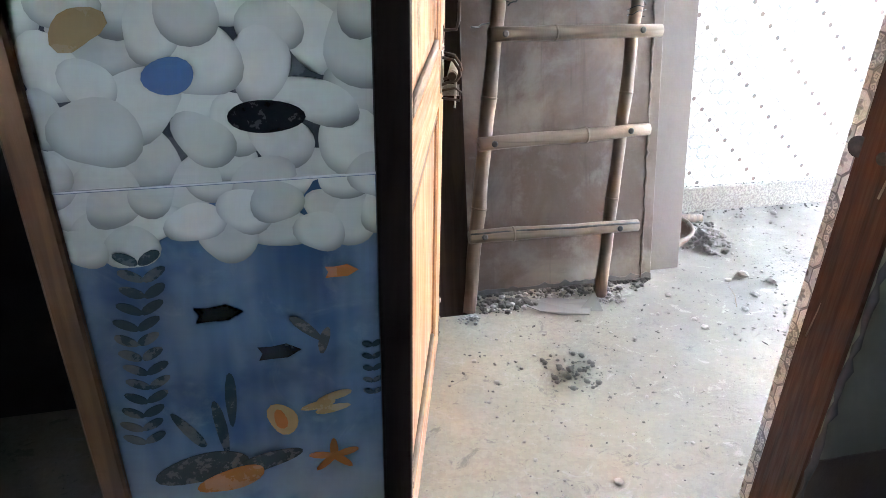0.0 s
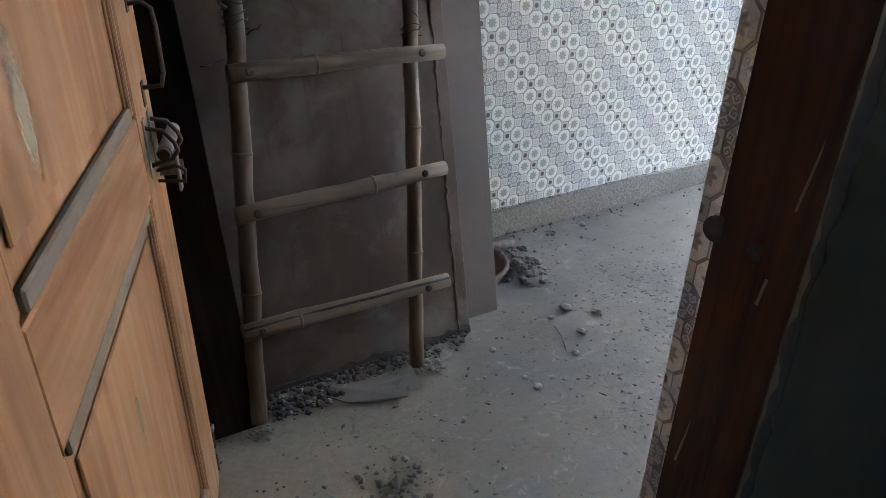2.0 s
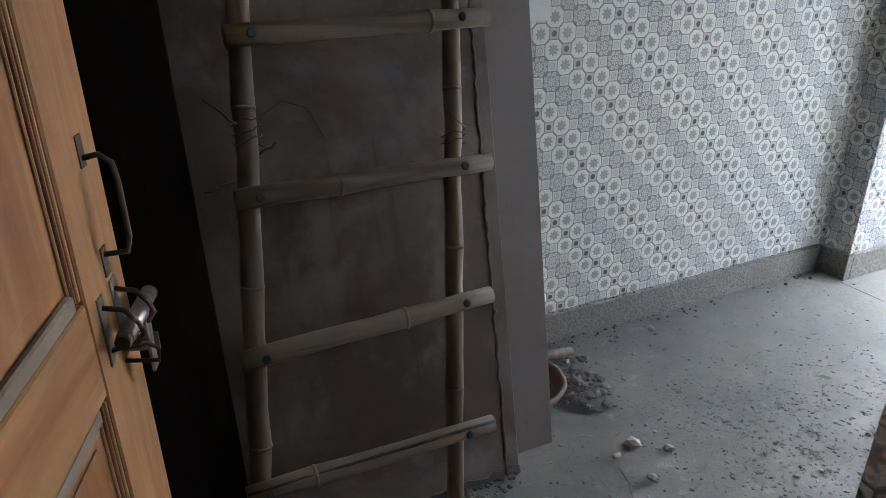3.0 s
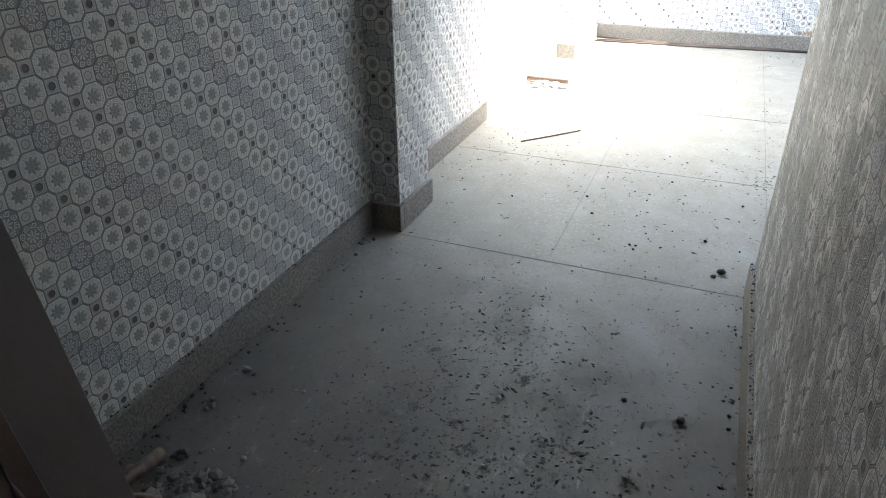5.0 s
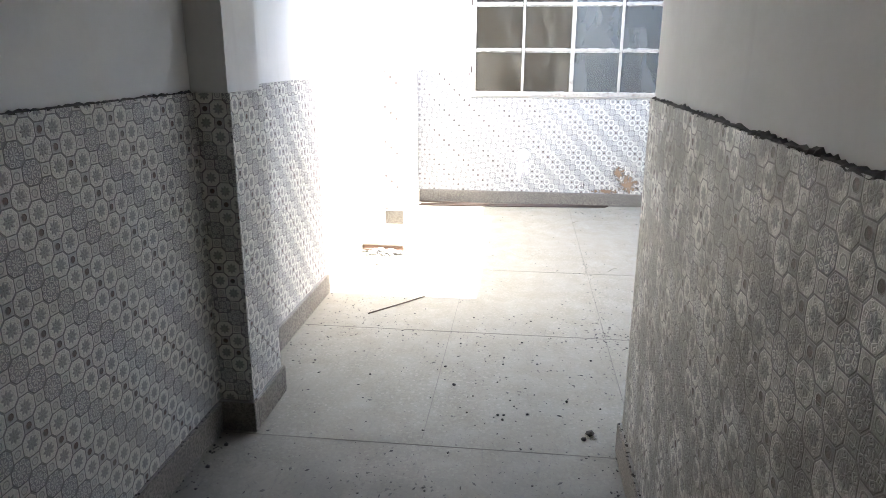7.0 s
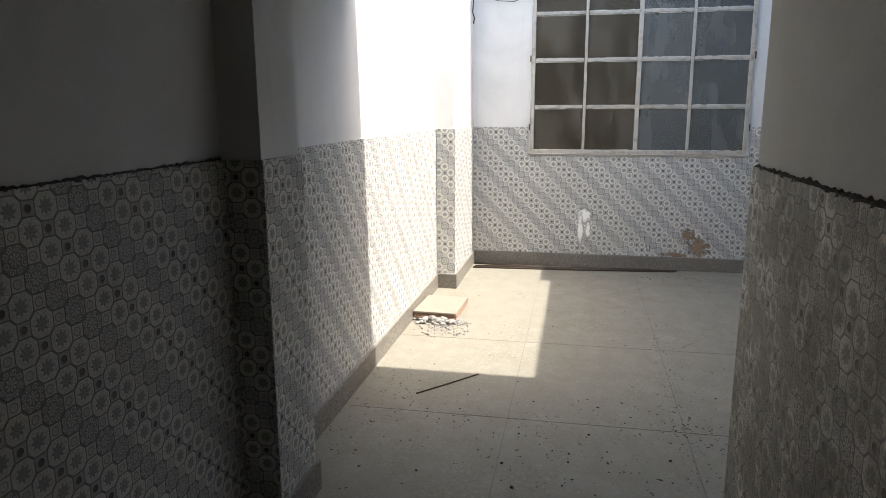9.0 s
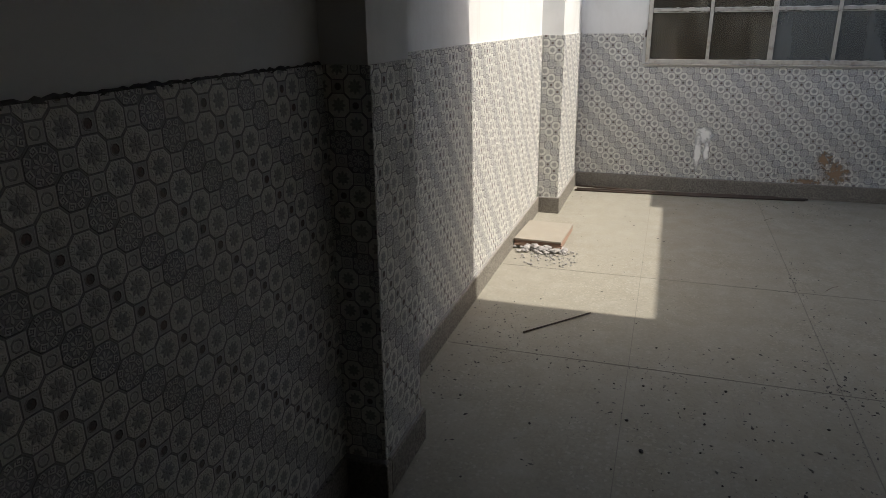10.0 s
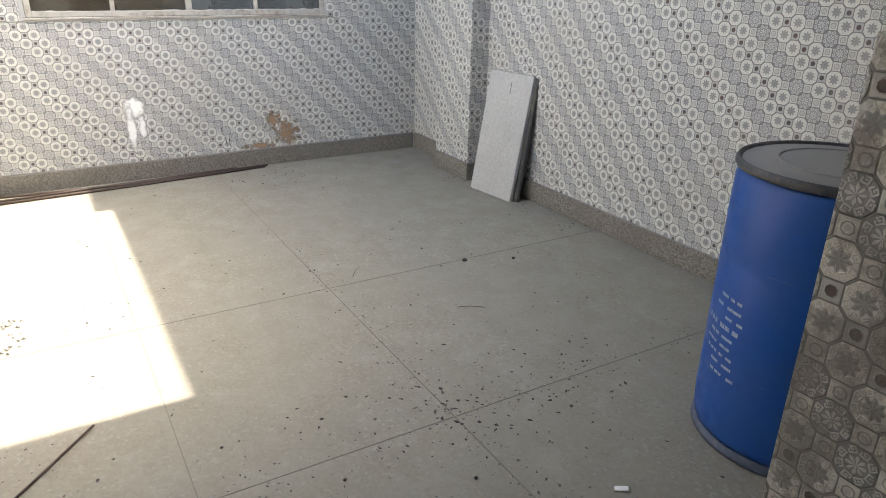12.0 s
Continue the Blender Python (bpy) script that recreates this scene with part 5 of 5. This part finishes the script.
stuff("floor_crumbs", rubble_mesh(150, lambda rnd: (rnd.uniform(1.4, 3.24), YL - rnd.uniform(0.012, 0.026), SK + 0.003), size(0.0015, 0.006), 76, 0.6), CRUMBS, "dark crumbs lying on top of the skirting", "litter")
stuff("floor_crumbs", rubble_mesh(700, field(3.3, -1.4, 7.7, 1.85), size(0.001, 0.008), 56, 0.4), CRUMBS, "dark crumbs scattered over the yard floor", "litter")
stuff("floor_crumbs", rubble_mesh(430, along(4.40, -0.45, 4.55, 0.35, 0.19), size(0.001, 0.009), 57, 0.35), CRUMBS, "patch of dark crumbs on the yard floor", "litter")
stuff("floor_crumbs", rubble_mesh(300, heap(4.6, 1.60, 0.34, 0.28, 0.0), size(0.001, 0.006), 58, 0.4), CRUMBS, "dark crumbs beside the yard wall", "litter")
stuff("floor_crumbs", rubble_mesh(280, along(3.9, 1.75, 4.9, 1.70, 0.10), size(0.001, 0.008), 67, 0.45), CRUMBS, "dark crumbs along the foot of the yard wall", "litter")
stuff("floor_crumbs", rubble_mesh(320, along(3.75, 0.2, 4.35, 1.3, 0.22), size(0.0015, 0.008), 68, 0.45), GRIT, "grey crumbs near the passage mouth", "litter")
stuff("floor_crumbs", rubble_mesh(160, along(5.6, -1.40, 7.3, -1.28, 0.06), size(0.002, 0.009), 69, 0.5), CRUMBS, "dark crumbs along the slabs' wall", "litter")
stuff("floor_crumbs", rubble_mesh(420, along(3.9, 0.20, 6.4, 0.21, 0.05), size(0.0012, 0.007), 71, 0.45), GRIT, "grey crumbs gathered along a floor joint", "litter")
stuff("floor_crumbs", rubble_mesh(360, along(4.41, -1.3, 4.40, 1.4, 0.06), size(0.0012, 0.007), 72, 0.45), GRIT, "grey crumbs gathered along a floor joint", "litter")
stuff("floor_crumbs", rubble_mesh(420, field(3.4, -1.3, 7.6, 1.7), size(0.0012, 0.006), 73, 0.45), RUBBLE, "pale plaster crumbs over the yard floor", "litter")
stuff("floor_crumbs", rubble_mesh(70, heap(7.45, -0.15, 0.30, 0.36, 0.0), size(0.003, 0.012), 59, 0.5), CRUMBS, "dark crumbs near the window wall", "litter")
stuff("floor_crumbs", rubble_mesh(60, along(3.4, 0.6, 4.4, 1.0, 0.25), size(0.003, 0.010), 60), CRUMBS, "dark crumbs at the passage mouth", "litter")

for n, (x, y, r, m) in enumerate(((1.674, 1.254, 0.028, RUBBLE), (1.60, 1.235, 0.015, RUBBLE), (1.536, 1.033, 0.016, RUBBLE), (1.326, 0.958, 0.018, RUBBLE), (1.63, 1.112, 0.020, RUBBLE),
                                 (1.76, 1.19, 0.020, RUBBLE), (2.366, 0.974, 0.013, RUBBLE), (2.195, 1.766, 0.018, RUBBLE), (2.467, 0.453, 0.016, CRUMBS), (2.5, 0.62, 0.012, CRUMBS),
                                 (3.40, 0.38, 0.018, CRUMBS), (3.36, 0.41, 0.014, CRUMBS), (3.766, 0.969, 0.010, CRUMBS), (5.514, -0.535, 0.016, CRUMBS), (5.42, -0.78, 0.012, CRUMBS))):
    me = rubble_mesh(1, lambda rnd: (0.0, 0.0, 0.0), lambda rnd: r, 70 + n, 0.6)
    me.materials.append(m)
    ob = new("rubble_lump", me)
    ob.location = (x, y, 0)
    tagged(ob, "lump of broken cement lying on the floor" if m is RUBBLE else "dark lump of dirt lying on the floor", "rubble", "loose lumps")


def clay_bowl():
    b = thing("clay_bowl", pose(1.515, 1.60, 0.004, 4, -4, 0) @ Matrix.Diagonal((0.93, 0.93, 0.93, 1)), "broken red clay bowl with a dusty rim, full of gravel", "bowl")
    part("shell", turned([(0.06, 0), (0.105, 0.02), (0.128, 0.055), (0.134, 0.075), (0.124, 0.078), (0.116, 0.055), (0.095, 0.026), (0.05, 0.012)], 36, False), CLAY, b)
    rim = [(0.129 * math.cos(a), 0.129 * math.sin(a), 0.077) for a in (2 * math.pi * i / 36 for i in range(37))]
    part("rim", tube(rim, 0.009, 8), DUSTY, b, "dusty rounded rim")


clay_bowl()
tagged(part("pipe_piece", tube([(1.55, 1.79, 0.022), (1.80, 1.75, 0.022)], [0.021, 0.019], 14), BAMBOO), "short piece of dusty brown pipe by the wall", "pipe")

# curved dark sheet lying at the ladder's foot
bm = bmesh.new()
ring = [(0.752, 1.225), (0.80, 1.165), (0.87, 1.125), (0.955, 1.092), (1.005, 1.17), (1.015, 1.205), (0.94, 1.222), (0.86, 1.245), (0.79, 1.25)]
lo = [bm.verts.new((x, y, 0.006 + 0.02 * max(0.0, 1.2 - y) + (0.012 if i in (3, 4) else 0))) for i, (x, y) in enumerate(ring)]
hi = [bm.verts.new((v.co.x, v.co.y, v.co.z + 0.003)) for v in lo]
bm.faces.new(lo[::-1])
bm.faces.new(hi)
for i in range(len(lo)):
    j = (i + 1) % len(lo)
    bm.faces.new((lo[i], lo[j], hi[j], hi[i]))
bmesh.ops.recalc_face_normals(bm, faces=bm.faces)
tagged(part("scrap_sheet", bm, PLATE), "dusty dark scrap of sheet on the floor by the ladder", "scrap")
bm = bmesh.new()
fold = [bm.verts.new(c) for c in ((0.935, 1.135, 0.014), (1.02, 1.115, 0.012), (1.018, 1.20, 0.012), (1.012, 1.185, 0.055))]
for t in ((0, 1, 3), (1, 2, 3), (2, 0, 3), (0, 2, 1)):
    bm.faces.new([fold[i] for i in t])
bmesh.ops.recalc_face_normals(bm, faces=bm.faces)
tagged(part("scrap_fold", bm, PLATE), "turned-up dark corner of scrap sheet", "scrap")


def crumpled_bag():
    """A thin plastic bag, pulled into ridges and hollows, its edge curled up."""
    bm = bmesh.new()
    n = 40
    grid = []
    for i in range(n + 1):
        row = []
        for j in range(n + 1):
            u, v = 2 * i / n - 1, 2 * j / n - 1
            rr = max(abs(u), abs(v))
            ang = math.atan2(v, u)
            reach = 1.0 + 0.22 * math.sin(3 * ang + 1.0) + 0.12 * math.sin(7 * ang)
            q = Vector((u * 1.7, v * 1.7, 0.4))
            ridge = max(0.0, 1.0 - 2.6 * abs(noise.noise(q))) ** 2
            fine = max(0.0, 1.0 - 2.4 * abs(noise.noise(q * 2.9))) ** 2
            z = 0.003 + 0.052 * ridge * (1.0 - 0.35 * rr) + 0.016 * fine + 0.028 * max(0.0, rr - 0.72) * (1.0 + math.sin(5 * ang))
            row.append(bm.verts.new((u * reach * 0.095, v * reach * 0.085, z)))
        grid.append(row)
    for i in range(n):
        for j in range(n):
            bm.faces.new((grid[i][j], grid[i + 1][j], grid[i + 1][j + 1], grid[i][j + 1]))
    low = bmesh.ops.extrude_face_region(bm, geom=list(bm.faces))
    for v in low["geom"]:
        if isinstance(v, bmesh.types.BMVert):
            v.co.z -= 0.0022
    bmesh.ops.recalc_face_normals(bm, faces=bm.faces)
    bm.transform(pose(1.895, 0.395, 0, 0, 0, 25) @ Matrix.Diagonal((0.85, 0.85, 0.46, 1)))
    return tagged(part("crumpled_bag", bm, PAPER), "crumpled dark grey plastic bag on the floor beside the skirting", "bag")


crumpled_bag()

# pale chip, straws
for n, (x0, y0, x1, y1) in enumerate(((1.58, 1.20, 1.52, 1.06), (5.6, 0.06, 5.7, -0.02), (7.02, 0.22, 7.10, 0.16), (5.08, -0.22, 5.02, -0.33))):
    tagged(part("straw", tube([(x0, y0, 0.004), ((x0 + x1) / 2 + 0.01, (y0 + y1) / 2, 0.006), (x1, y1, 0.004)], 0.0014, 5), BAMBOO), "thin dry straw on the floor", "litter", "straws")
bm = cube(-0.021, -0.010, 0.0, 0.021, 0.010, 0.006, 0.002)
bm.transform(pose(3.855, -0.034, 0.001, 0, 8, 50))
tagged(part("pale_chip", bm, LIME), "pale chip of plaster lying on the floor", "rubble")

# ---- tiles and their mortar lines, wall by wall ----
tile_run(wall_passage, 0, YL, -1, 1.30, 3.2995, 2.12)
tile_run(pier, 1, 3.30, -1, 1.736, YL - PROUD, 1.3)
tile_run(pier, 0, 1.747, -1, 3.289, 3.611, 2.72)
tile_run(wall_yard, 0, YF, -1, 3.60, 6.822, 2.12)
tile_run(pier, 1, 3.60, 1, 1.747, YF - PROUD, 1.3)
tile_run(corner_pier, 1, 6.822, -1, 1.746, YF - PROUD, 1.3)
tile_run(corner_pier, 0, 1.757, -1, 6.811, XW - PROUD, 2.12)
tile_run(wall_window, 1, XW, -1, YS, 1.757, 0.30, SK, 1.06)
tile_run(wall_window, 1, XW, -1, YS, -0.745, 0.30, 1.062, DADO - 0.01)
tile_run(wall_window, 1, XW, -1, 1.232, 1.757, 0.30, 1.062, DADO - 0.01)
tile_run(wall_slab, 0, YS, 1, XR, 6.782, 2.12, print_key=(0, 2))
tile_run(wall_slab, 0, YS, 1, 7.21, XW - PROUD, 2.12, print_key=(0, 2))
tile_run(slab_pier, 0, -1.357, 1, 6.771, 7.221, 2.12, print_key=(0, 2))
tile_run(slab_pier, 1, 6.782, -1, YS + PROUD, -1.357, 0.30)
tile_run(slab_pier, 1, 7.21, 1, YS + PROUD, -1.357, 0.30)
tile_run(wall_nook, 1, XR, 1, YS + PROUD, YD1, 0.30)
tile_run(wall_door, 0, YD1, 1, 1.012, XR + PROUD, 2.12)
tile_run(wall_door, 1, 1.012, -1, 0.2435, YD1 + PROUD, 0.30, 0.0, 2.04)
mortar_line(wall_passage, 0, YL, -1, 1.3, 3.29, DADO, 1)
mortar_line(wall_door, 0, YD1, 1, 1.02, XR, DADO, 2, 0.012)
bm = cube(1.60, YL - PROUD - 0.004, 1.185, 1.705, YL - PROUD - 0.0005, 1.318, 0.001)
part("plaster_patch", bm, WHITE, wall_passage, "smear of white plaster over the tiles")
